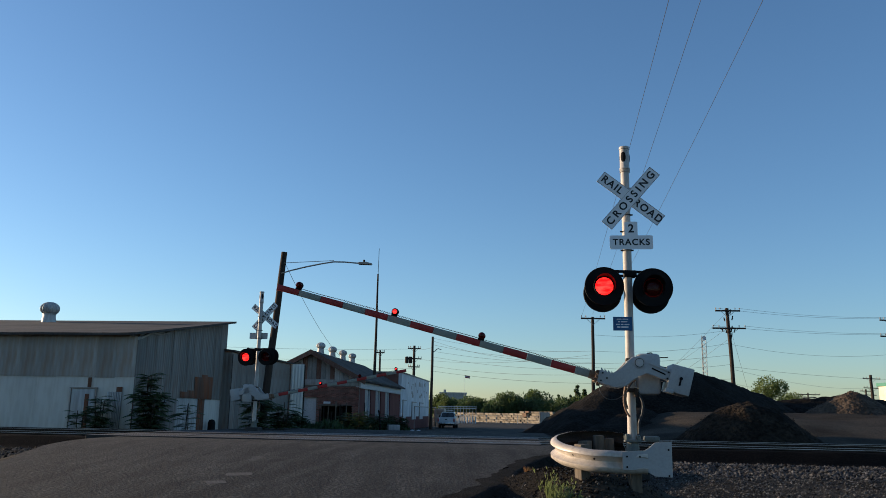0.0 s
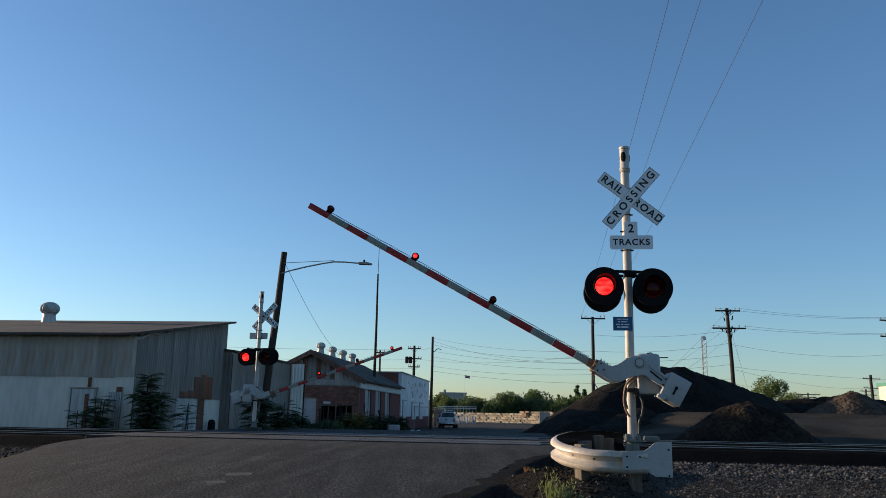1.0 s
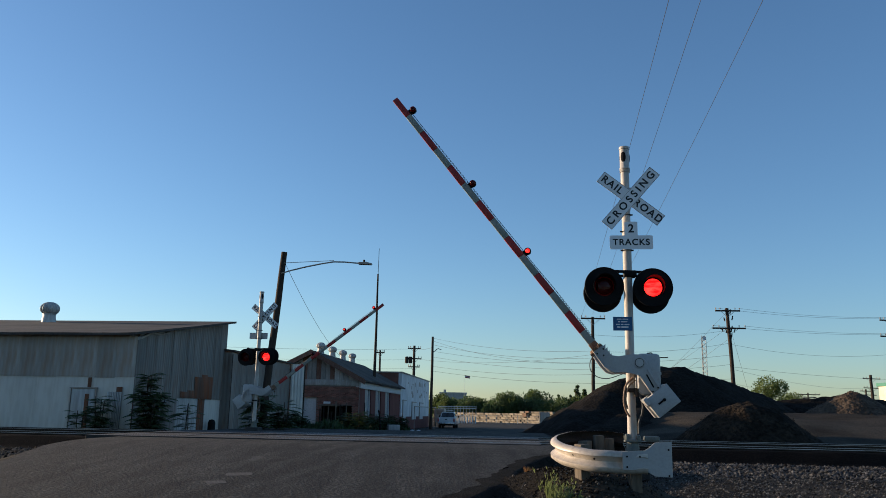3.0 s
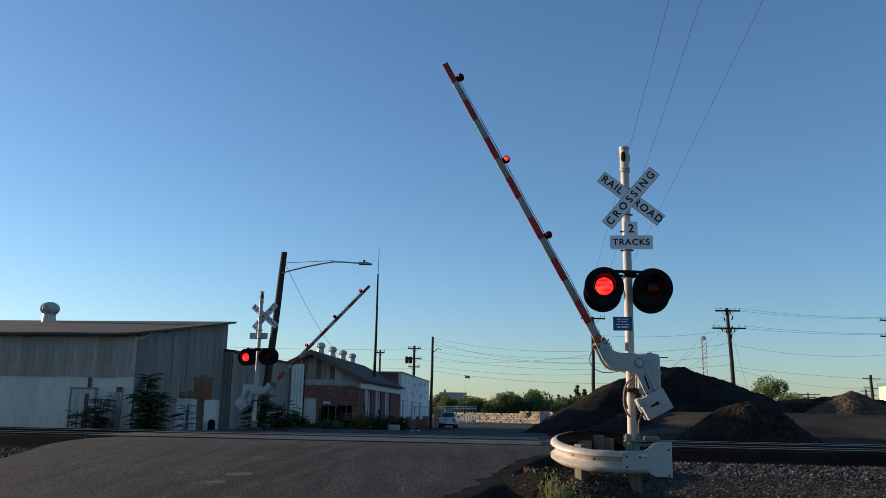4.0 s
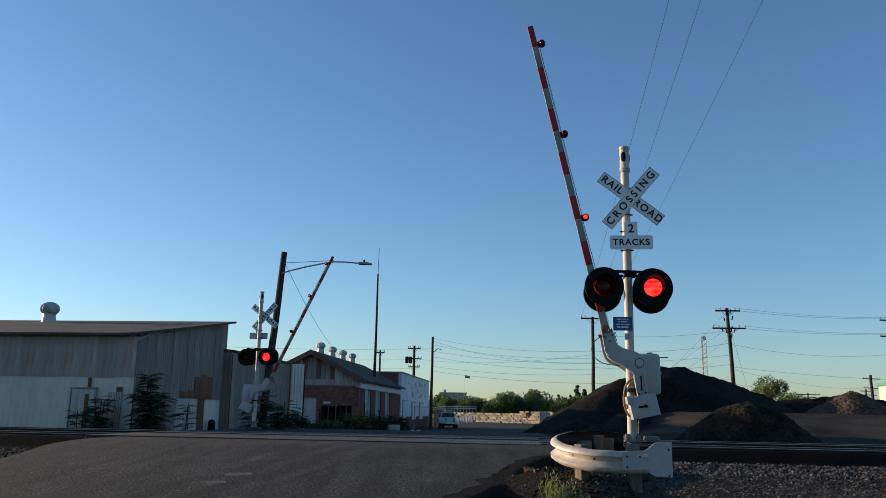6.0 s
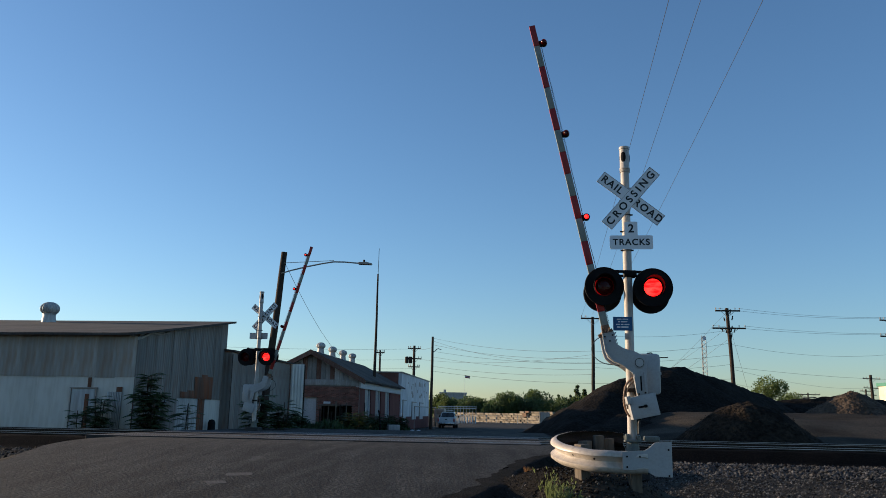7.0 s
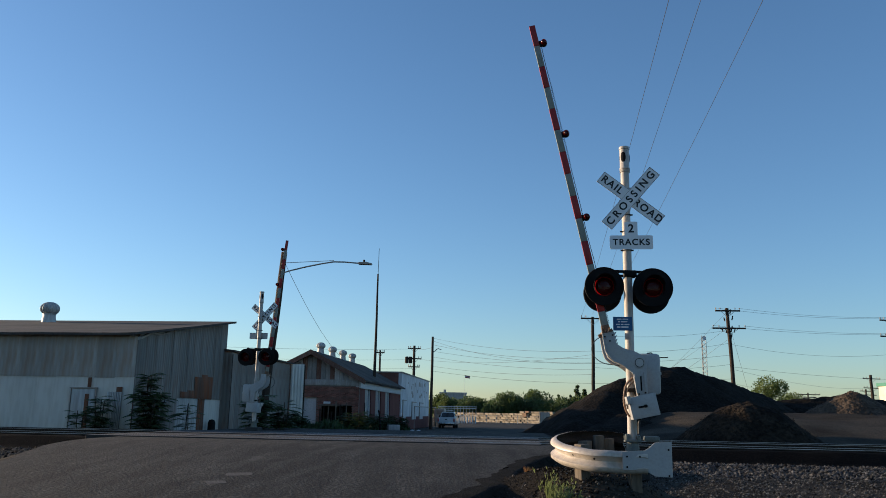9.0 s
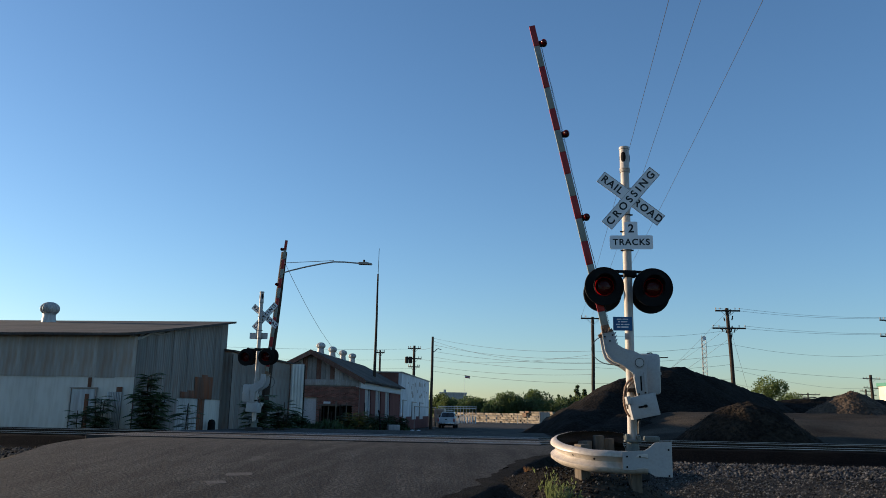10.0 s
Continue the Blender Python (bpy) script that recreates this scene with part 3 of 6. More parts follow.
def gate_arm(t, angles, reach=5.98, far=False):
    """Built pointing along -x from its pivot, level."""
    out = [(0.58, -0.275), (0.54, -0.265), (0.35, -0.28), (0.26, -0.19), (0.19, -0.03), (0.12, 0.06), (0.05, 0.095), (-0.05, 0.1), (-0.14, 0.08), (-0.5, 0.01), (-0.5, -0.15), (-0.3, -0.14), (-0.13, -0.12), (-0.03, -0.2), (0.03, -0.28), (0.1, -0.39), (0.18, -0.45), (0.3, -0.465), (0.58, -0.45)]
    bm = bmesh.new()
    prism(bm, [(-a, b) for a, b in out], -0.035, 0.035, 0.012)
    prism(bm, [(-a, b) for a, b in out], 0.42, 0.48, 0.012)
    cyl(bm, (0, -0.05, 0), (0, 0.06, 0), 0.085, None, 28)
    arm = part("gate_arm", bm, ALU, t, "grey cast gate arm")
    bm = cyl(bmesh.new(), (0, -0.065, 0), (0, -0.045, 0), 0.06, None, 24)
    cyl(bm, (0, -0.085, 0), (0, -0.06, 0), 0.022, None, 6)
    part("hub", bm, SIGNBACK, arm)
    part("hub_ring", lathe(bmesh.new(), [(0.062, 0.0), (0.062, 0.004), (0.07, 0.004), (0.07, 0.0)], 28, pose(0, -0.05, 0, 90)), STEEL, arm)
    bm = prism(bmesh.new(), [(-a, b) for a, b in ((-0.2, -0.018), (-0.42, -0.058), (-0.42, -0.08), (-0.2, -0.04))], -0.042, -0.034)
    part("slot", bm, BLACK, arm, smooth=None)
    for lo, hi in ((0.0, 0.055), (-0.135, -0.11)):
        part("rib", prism(bmesh.new(), [(0.15, lo + 0.02), (0.48, lo - 0.02), (0.48, hi - 0.05), (0.15, hi - 0.01)], -0.05, -0.03, 0.004), ALU, arm)
    part("rib", prism(bmesh.new(), [(-0.55, -0.435), (-0.28, -0.45), (-0.12, -0.36), (-0.02, -0.22), (-0.0, -0.235), (-0.11, -0.385), (-0.27, -0.465), (-0.55, -0.452)], -0.05, -0.03), ALU, arm)
    for px, pz in ((-0.5, -0.3), (-0.5, -0.42), (-0.42, -0.36), (0.46, -0.02), (0.46, -0.12)):
        part("bolt", cyl(bmesh.new(), (px, -0.055, pz), (px, -0.03, pz), 0.014, None, 6), STEEL, arm)
    bm = box(bmesh.new(), (0.655, 0.2, -0.09), (0.34, 0.52, 0.42), None, 0.012)
    weight = part("counterweight", bm, ALU, arm, "grey steel counterweight block")
    bm = box(bmesh.new(), (0.655, -0.062, -0.11), (0.028, 0.01, 0.14))
    cyl(bm, (0.655, -0.09, -0.07), (0.655, -0.055, -0.07), 0.026, None, 6)
    part("bolt", bm, BLACK, weight)
    bm = box(bmesh.new(), (0.52, 0.03, -0.3), (0.12, 0.3, 0.06), None, 0.01)
    part("weight_clamp", bm, ALU, arm)
    bm = box(bmesh.new(), (-0.57, 0.2, -0.36), (0.05, 0.46, 0.17), None, 0.008)
    box(bm, (-0.63, 0.14, -0.36), (0.12, 0.09, 0.13), None, 0.01)
    jag = random.Random(3)
    for k in range(7):
        z = -0.29 - 0.15 * k / 6
        cyl(bm, (-0.56, -0.05, z), (-0.56 - jag.uniform(0.03, 0.09), -0.07, z - jag.uniform(-0.03, 0.03)), 0.014, 0.006, 6)
    for k in range(4):
        box(bm, (-0.56 + jag.uniform(-0.05, 0.03), 0.02, -0.46 + 0.01 * k), (0.05, 0.03, 0.04), Matrix.Rotation(jag.uniform(-0.08, 0.08), 4, "Y"), 0.005)
    part("hanging_cable", tube(bmesh.new(), curve_through([(-0.52, 0.0, -0.45), (-0.47, 0.0, -0.58), (-0.36, -0.01, -0.66), (-0.22, -0.01, -0.64), (-0.1, 0.0, -0.52), (-0.02, 0.0, -0.3)]), 0.0065, 6), RUBBER, arm)
    part("arm_adapter", bm, RUSTY, arm, "rusty steel adapter with shear bolts")
    for k in range(4):
        x = -0.53 + 0.055 * k
        part("tooth", prism(bmesh.new(), [(x, -0.276), (x - 0.012, -0.222 - 0.006 * k), (x + 0.05, -0.272)], -0.03, 0.02), ALU, arm)
    n, a1, w = 14, reach, 0.39 * reach / 5.98
    for i in range(n):
        hi = a1 - i * w
        lo = max(hi - w + 0.002, 0.62)
        h = 0.1 + 0.018 * i / n
        bm = box(bmesh.new(), (-(hi + lo) / 2, 0.14, -0.36), (hi - lo, 0.05, h), None, 0.006)
        part("red_band" if i % 2 == 0 else "white_band", bm, REDBAND if i % 2 == 0 else WHITEBAND, arm, "red reflective band" if i % 2 == 0 else "white reflective band")
    bm = bmesh.new()
    pts = []
    for i in range(420):
        a = 0.7 + (reach - 1.03) * i / 419
        coil = 0.012 * (0.3 + 0.7 * smooth01(0.0, 0.3, math.sin(a * 1.9)))
        pts.append((-a, 0.14 + coil * math.cos(i * 1.9), -0.285 + coil * math.sin(i * 1.9) + 0.012 * noise.noise(Vector((a * 2, 0, 0)))))
    tube(bm, pts, 0.0055, 4)
    part("arm_cable", bm, RUBBER, arm, "black coiled cable along the arm")
    for i, (a, lit) in enumerate(((reach - 0.36, [(0.0, 7.2)] if far else []), (3.94, ARM_INNER if far else ARM_MIDDLE), (2.47, ARM_MIDDLE if far else ARM_INNER))):
        bm = lathe(bmesh.new(), [(0.0, -0.045), (0.05, -0.045), (0.058, -0.03), (0.058, 0.03), (0.05, 0.045), (0.045, 0.045)], 16, pose(-a, 0.14, -0.235, -90 if far else 90))
        box(bm, (-a, 0.14, -0.295), (0.1, 0.05, 0.04), None, 0.008)
        lamp = part("arm_lamp", bm, BLACK, arm, "small red lamp on top of the arm")
        bm = lathe(bmesh.new(), [(0.05, 0.046), (0.046, 0.075), (0.03, 0.095), (0, 0.1)], 16, pose(-a, 0.14, -0.235, -90 if far else 90))
        part("lens", bm, LENS, lamp)
        rr = bmesh.new()
        lamp_r = 0.026 if far else 0.036
        lathe(rr, [(0, 0.03), (lamp_r * 0.7, 0.022), (lamp_r, 0.0)], 14, pose(0, 0, 0, 90))
        k = len(rr.faces)
        lathe(rr, [(lamp_r, 0.0), (0.02, -0.006), (0, -0.008)], 14, pose(0, 0, 0, 90))
        for j, f in enumerate(rr.faces):
            f.material_index = 0 if j < k else 1
        ref = place(new("reflector", mesh_of("reflector", rr, GLOW, BLACK)), lamp)
        TURNING.append((ref, flash_rows(pose(-a, 0.19 if far else 0.09, -0.235, 0, 0, 180 if far else 0), lit)))
    TURNING.append((arm, [(s, pose(0.1, -0.29, 1.56, 0, a, 0)) for s, a in angles]))
    return arm


NEAR_AT = Matrix.Translation((3.0, 12.9, 0.0)) @ TRACK
crossing_signal(NEAR_AT, ARM_ANGLES, "white level crossing signal with crossbuck, two lamps and gate")
FAR_AT = Matrix.Translation((-6.75, 30.0, -0.08)) @ TRACK @ Matrix.Rotation(math.pi, 4, "Z")
crossing_signal(FAR_AT, FAR_ANGLES, "white crossing signal beyond the tracks, seen from behind", True)


# ---------------------------------------------------------------- guard rail round the signal


def guard_rail():
    t = thing("guard_rail", "bent galvanised steel guard rail on timber posts round the signal", "guard rail")
    path = []
    for i in range(8):
        path.append((2.9 - 0.4 * i / 7, 11.62 + 0.02 * i / 7))
    for i in range(1, 33):
        a = radians(-90 - 215 * i / 32)
        path.append((2.5 + 0.74 * math.cos(a), 12.5 + 0.86 * math.sin(a)))
    prof = [(0.0, 0.155), (0.025, 0.15), (0.075, 0.115), (0.08, 0.075), (0.02, 0.035), (0.0, 0.0), (0.02, -0.035), (0.08, -0.075), (0.075, -0.115), (0.025, -0.15), (0.0, -0.155)]
    prof = prof + [(d - 0.012, z) for d, z in prof[::-1]]
    bm = bmesh.new()
    rings = []
    for i, (x, y) in enumerate(path):
        a, b = Vector(path[max(i - 1, 0)]), Vector(path[min(i + 1, len(path) - 1)])
        d = (b - a).normalized()
        n = Vector((-d.y, d.x))
        z = 0.11 + 0.24 * (y - 11.6) / 1.75 + 0.012 * noise.noise(Vector((i * 0.4, 0, 0)))
        rings.append([bm.verts.new((x + n.x * p, y + n.y * p, z + q)) for p, q in prof])
    k = len(prof)
    for q, w in zip(rings, rings[1:]):
        for j in range(k):
            bm.faces.new((q[j], q[(j + 1) % k], w[(j + 1) % k], w[j]))
    bm.faces.index_update()
    bm.faces.new(rings[0])
    bm.faces.new(rings[-1][::-1])
    bm.faces.index_update()
    # inner face takes the dark rusty steel, which paints in the shade inside the bend
    for f in bm.faces:
        f.material_index = 1 if 11 <= f.index % k < 21 and len(f.verts) == 4 else 0
    beam = place(new("beam", mesh_of("beam", bm, GALV, STEEL, smooth=50)), t)
    tagged(beam, "pale corrugated steel beam with a rusty, shade-dark inner face")
    # flared flat end piece
    bm = bmesh.new()
    cols = [(2.54, 0.02, 0.265, 0.0), (2.74, 0.02, 0.275, 0.02), (2.86, 0.015, 0.285, 0.03), (2.94, -0.03, 0.34, 0.03), (3.0, -0.06, 0.395, 0.02), (3.22, -0.07, 0.41, 0.0), (3.255, -0.065, 0.41, 0.1)]
    f, b = [], []
    for x, lo, hi, dy in cols:
        f.append([bm.verts.new((x, 11.53 + dy, lo + (hi - lo) * q / 4)) for q in range(5)])
        b.append([bm.verts.new((x, 11.545 + dy, lo + (hi - lo) * q / 4)) for q in range(5)])
    for i in range(len(cols) - 1):
        for q in range(4):
            bm.faces.new((f[i][q], f[i + 1][q], f[i + 1][q + 1], f[i][q + 1]))
            bm.faces.new((b[i][q], b[i][q + 1], b[i + 1][q + 1], b[i + 1][q]))
        bm.faces.new((f[i][0], b[i][0], b[i + 1][0], f[i + 1][0]))
        bm.faces.new((f[i][4], f[i + 1][4], b[i + 1][4], b[i][4]))
    end = part("end_piece", bm, ALU, t, "flat flared end piece of grey steel", smooth=50)
    for x, z in ((2.6, 0.2), (2.6, 0.06), (2.78, 0.2), (3.18, 0.3), (3.18, -0.05)):
        part("bolt", lathe(bmesh.new(), [(0.014, 0.0), (0.014, 0.006), (0, 0.009)], 8, pose(x, 11.528, z, 90)), STEEL, end)
    for x, y, a in ((1.86, 12.2, 30), (1.95, 12.0, 10), (2.2, 11.72, 0)):
        part("bolt", lathe(bmesh.new(), [(0.016, 0.0), (0.016, 0.006), (0, 0.01)], 8, pose(x - 0.03, y - 0.06, 0.14 + 0.14 * (y - 11.6), 90, 0, -a)), STEEL, beam)
    for x, y, top, turn in ((2.06, 12.0, 0.34, 20), (2.76, 11.78, 0.1, 4), (2.28, 12.95, 0.36, -35), (2.7, 13.25, 0.4, 0), (2.54, 13.22, 0.44, 0)):
        g = ground_z(x, y) - 0.15
        bm = box(bmesh.new(), (0, 0, (top + g) / 2), (0.15, 0.2, top - g), None, 0.012)
        part("post", bm, POST, t, m=pose(x, y, 0, 1.5, -1, turn))
    return t


guard_rail()

# ---------------------------------------------------------------- heaps


def heap(name, label, x, y, base, top, rx, ry, material, turn=0.0, skew=0.0, seed=0, lumps=0.22, ridge=0.0, n=90):
    """A loose pile: a cone at its angle of repose, worn at the top and lumpy; ridge lengthens its crest along x."""
    verts, faces = [], []
    c, s = math.cos(radians(turn)), math.sin(radians(turn))
    for j in range(n + 1):
        for i in range(n + 1):
            u, w = -1.25 + 2.5 * i / n, -1.25 + 2.5 * j / n
            px = u * (rx + ridge)
            cx = max(-ridge, min(ridge, px))
            d = math.hypot((px - cx) / rx + skew * w, w)
            p = Vector((px * 0.45 + seed * 7.1, w * ry * 0.45, seed))
            wob = 0.16 * noise.noise(p * 0.7)
            h = 1 - (d + wob)
            h = h if h < 0.72 else 0.72 + (h - 0.72) * 0.62 - 0.25 * max(0, h - 0.9) ** 2
            crest = 1 - 0.25 * (abs(cx) / ridge if ridge else 0)
            z = (top - base) * h / 0.86 * crest
            k = max(0.0, min(1.0, h * 4 + 0.6))
            z += lumps * k * noise.fractal(p * 1.6, 0.9, 2.1, 4) + 0.06 * k * noise.noise(p * 9)
            z = max(z, -0.5)
            verts.append((px * c - w * ry * s, px * s + w * ry * c, z))
    for j in range(n):
        for i in range(n):
            q = j * (n + 1) + i
            faces.append((q, q + 1, q + n + 2, q + n + 1))
    me = bpy.data.meshes.new(name)
    me.from_pydata(verts, [], faces)
    me.materials.append(material)
    me.polygons.foreach_set("use_smooth", [True] * len(faces))
    ob = new(name, me)
    ob.matrix_basis = pose(x, y, base)
    return tagged(ob, label, "spoil heap", "heaps in the yard")




def ridged_heap(label, crests, slope, x0, x1, y0, y1, material, seed, step=0.22, lumps=0.2):
    """A tipped heap whose flanks fall at one slope from crest lines of (x, y, z)."""
    pts = []
    for line in crests:
        for a, b in zip(line, line[1:]):
            a, b = np.array(a), np.array(b)
            n = max(2, int(np.linalg.norm(b - a) / 0.4))
            pts += [a + (b - a) * k / n for k in range(n + 1)]
    pts = np.array(pts)
    nx, ny = int((x1 - x0) / step), int((y1 - y0) / step)
    verts, faces = [], []
    for j in range(ny + 1):
        for i in range(nx + 1):
            x, y = x0 + step * i, y0 + step * j
            w = Vector((x * 0.3, y * 0.3, seed))
            d = np.sqrt((pts[:, 0] - x) ** 2 + (pts[:, 1] - y) ** 2 + 0.25) - 0.5
            h = pts[:, 2] - slope * (1 + 0.22 * noise.noise(w * 0.8)) * d
            z = float(np.log(np.exp(h * 9).sum()) / 9) - 0.2
            z += lumps * noise.fractal(w * 2.2, 0.9, 2.1, 4) + 0.05 * noise.noise(w * 12)
            verts.append((x, y, max(z, ground_z(x, y) - 0.35)))
    for j in range(ny):
        for i in range(nx):
            q = j * (nx + 1) + i
            faces.append((q, q + 1, q + nx + 2, q + nx + 1))
    me = bpy.data.meshes.new("earth_mound")
    me.from_pydata(verts, [], faces)
    me.materials.append(material)
    me.polygons.foreach_set("use_smooth", [True] * len(faces))
    return tagged(new("earth_mound", me), label, "spoil heap", "heaps in the yard")


MOUNDS = []
MOUNDS.append(ridged_heap("tall dark heap of asphalt millings with two long ridges", [
    [(13.6, 51.5, 3.95), (14.9, 52.0, 4.0), (16.7, 53.0, 3.65), (20.5, 57.8, 3.1), (23.9, 62.7, 2.7), (27.6, 67.9, 2.25), (33.0, 71.0, 1.3)],
    [(13.6, 51.5, 3.95), (10.9, 49.0, 2.95), (9.75, 47.5, 2.35), (8.4, 45.0, 1.45), (6.8, 41.0, 0.45), (5.7, 38.0, -0.2)],
    [(11.0, 44.5, 1.3), (9.2, 41.0, 0.8), (6.9, 37.0, 0.1)]], 0.6, 2.5, 37.0, 33.5, 76.0, HEAP, 1, 0.25))
MOUNDS.append(heap("earth_mound", "low dark heap at the far side of the yard", 32.0, 66.0, 0.8, 2.5, 6.0, 5.0, HEAP, ridge=6.0, seed=3))
MOUNDS.append(heap("earth_mound", "small heap of dark earth and rubble beside the track", 11.45, 30.4, -0.45, 1.36, 3.3, 2.7, HEAP_DARK, seed=4, lumps=0.13))
MOUNDS.append(heap("earth_mound", "brown earth heap with clods", 23.5, 46.8, 0.8, 2.3, 3.1, 3.0, HEAP_BROWN, seed=5, lumps=0.14))
MOUNDS.append(heap("earth_mound", "brown earth heap beside another", 27.6, 44.3, 0.8, 2.5, 4.3, 3.2, HEAP_BROWN, seed=6, lumps=0.14, turn=10))

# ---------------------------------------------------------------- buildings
# weathered tin, lifted and warmed in colour for the haze over the shed front
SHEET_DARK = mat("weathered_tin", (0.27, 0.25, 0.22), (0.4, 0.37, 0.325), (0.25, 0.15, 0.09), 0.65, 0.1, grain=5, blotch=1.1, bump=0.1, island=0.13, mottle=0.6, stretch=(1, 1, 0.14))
# the tin in darker tones, for the walls towards the street
SHEET_SIDE = mat("dark_side_tin", (0.18, 0.168, 0.15), (0.28, 0.262, 0.235), (0.16, 0.095, 0.06), 0.7, 0.1, grain=5, blotch=0.9, bump=0.1, island=0.16, mottle=0.6, stretch=(1, 1, 0.14))
SHEET_PALE = mat("pale_painted_tin", (0.56, 0.52, 0.455), (0.66, 0.615, 0.545), (0.43, 0.37, 0.3), 0.6, 0.0, grain=5, blotch=0.8, bump=0.06, island=0.07, mottle=0.5, stretch=(1, 1, 0.2))
# whitish zinc; the sky's reflection is put into its pale base colour
SHEET_BRIGHT = mat("sky_pale_zinc_tin", (0.7, 0.68, 0.63), (0.8, 0.78, 0.73), (0.5, 0.46, 0.4), 0.4, 0.2, grain=6, blotch=2, bump=0.08, mottle=0.5, stretch=(1, 1, 0.15))
SHEET_RUST = mat("rusty_tin", (0.2, 0.06, 0.018), (0.1, 0.04, 0.019), (0.14, 0.1, 0.075), 0.8, 0.0, grain=5, blotch=1.6, bump=0.2, island=0.2, mottle=0.6, stretch=(1, 1, 0.2))
SHEET_ZINC = mat("bright_zinc_tin", (0.36, 0.355, 0.34), (0.48, 0.47, 0.45), (0.2, 0.18, 0.16), 0.55, 0.1, grain=6, blotch=2, bump=0.1, island=0.15, mottle=0.6, stretch=(1, 1, 0.15))
BRICK = mat("red_brick", (0.19, 0.078, 0.058), (0.25, 0.11, 0.08), (0.12, 0.055, 0.042), 0.9, grain=12, blotch=2, bump=0.3, island=0.35)
MORTAR = mat("mortar", (0.16, 0.125, 0.105), (0.21, 0.165, 0.14), None, 0.95, grain=20, blotch=2)
STUCCO_RED = mat("faded_red_stucco", (0.12, 0.034, 0.027), (0.165, 0.055, 0.044), (0.085, 0.036, 0.031), 0.9, grain=9, blotch=0.8, bump=0.2, mottle=0.5)
STUCCO_WHITE = mat("peeling_white_paint", (0.62, 0.63, 0.64), (0.7, 0.7, 0.7), (0.4, 0.38, 0.37), 0.85, grain=1.6, blotch=0.6, bump=0.15, mottle=0.6, stretch=(1, 1, 0.5))
TRIM = mat("white_trim_paint", (0.55, 0.56, 0.57), (0.62, 0.62, 0.62), (0.42, 0.4, 0.38), 0.7, grain=14, blotch=1.5, bump=0.1)
BOARD = mat("weathered_boards", (0.33, 0.31, 0.285), (0.44, 0.415, 0.38), (0.18, 0.14, 0.11), 0.85, grain=14, blotch=1.4, bump=0.3, island=0.35, stretch=(4, 4, 0.4))
RUSTBOARD = mat("rust_stained_boards", (0.12, 0.048, 0.03), (0.17, 0.075, 0.048), (0.26, 0.21, 0.17), 0.85, grain=12, blotch=1.2, bump=0.3, island=0.3, stretch=(3, 3, 0.4))
DARKVOID = mat("unlit_inside", (0.02, 0.02, 0.02), (0.035, 0.034, 0.032), None, 0.9, grain=3, blotch=1, bump=0)
PANE = mat("dusty_window_pane", (0.03, 0.035, 0.04), (0.05, 0.055, 0.06), (0.09, 0.09, 0.085), 0.15, grain=8, blotch=2, bump=0.02, spec=0.6)


def corrugated(name, w, h, material, pitch=0.2, depth=0.018):
    """One upright sheet along x with rounded ribs and turned edges."""
    n = int(round(w / pitch)) * 6
    bm = bmesh.new()
    cols = []
    for i in range(n + 1):
        x = w * i / n
        y = depth * math.cos(2 * math.pi * x / pitch)
        cols.append((bm.verts.new((x, y, 0)), bm.verts.new((x, y, h)), bm.verts.new((x, y + 0.004, h)), bm.verts.new((x, y + 0.004, 0))))
    for a, b in zip(cols, cols[1:]):
        for k in range(4):
            bm.faces.new((a[k], b[k], b[(k + 1) % 4], a[(k + 1) % 4]))
    me = mesh_of(name, bm, material, smooth=60)
    return me


def tin_wall(parent, start, way, length, z0, z1, pick, w=0.84, rng=None, top=None):
    """Sheets side by side; each a child of its wall. pick(i) gives the mesh key; top(d) the height at d along the wall."""
    zback = top(0.0) if top else z1
    wall = place(new("tin_wall", mesh_of("tin_wall", box(bmesh.new(), (length / 2, 0.1, (zback - z0) / 2 - 0.03), (length, 0.08, zback - z0 - 0.1)), POLE)), parent)
    ang = math.degrees(math.atan2(way.y, way.x))
    wall.matrix_basis = pose(start.x, start.y, z0, 0, 0, ang)
    meshes = {}
    i = 0
    while i * w < length - 0.3:
        h = (top(i * w + w / 2) if top else z1) - z0
        key = (pick(i).name, round(h, 2))
        if key not in meshes:
            meshes[key] = corrugated("tin_sheet", w + 0.03, h, pick(i), 0.28 if pick(i) is SHEET_PALE else 0.21, 0.003 if pick(i) is SHEET_PALE else 0.009)
        ob = place(new("tin_sheet", meshes[key]), wall, pose(i * w, -0.012 * (i % 2) + rng.uniform(-0.008, 0.008), rng.uniform(-0.02, 0.02), 0, rng.uniform(-0.25, 0.25), 0))
        i += 1
    return wall


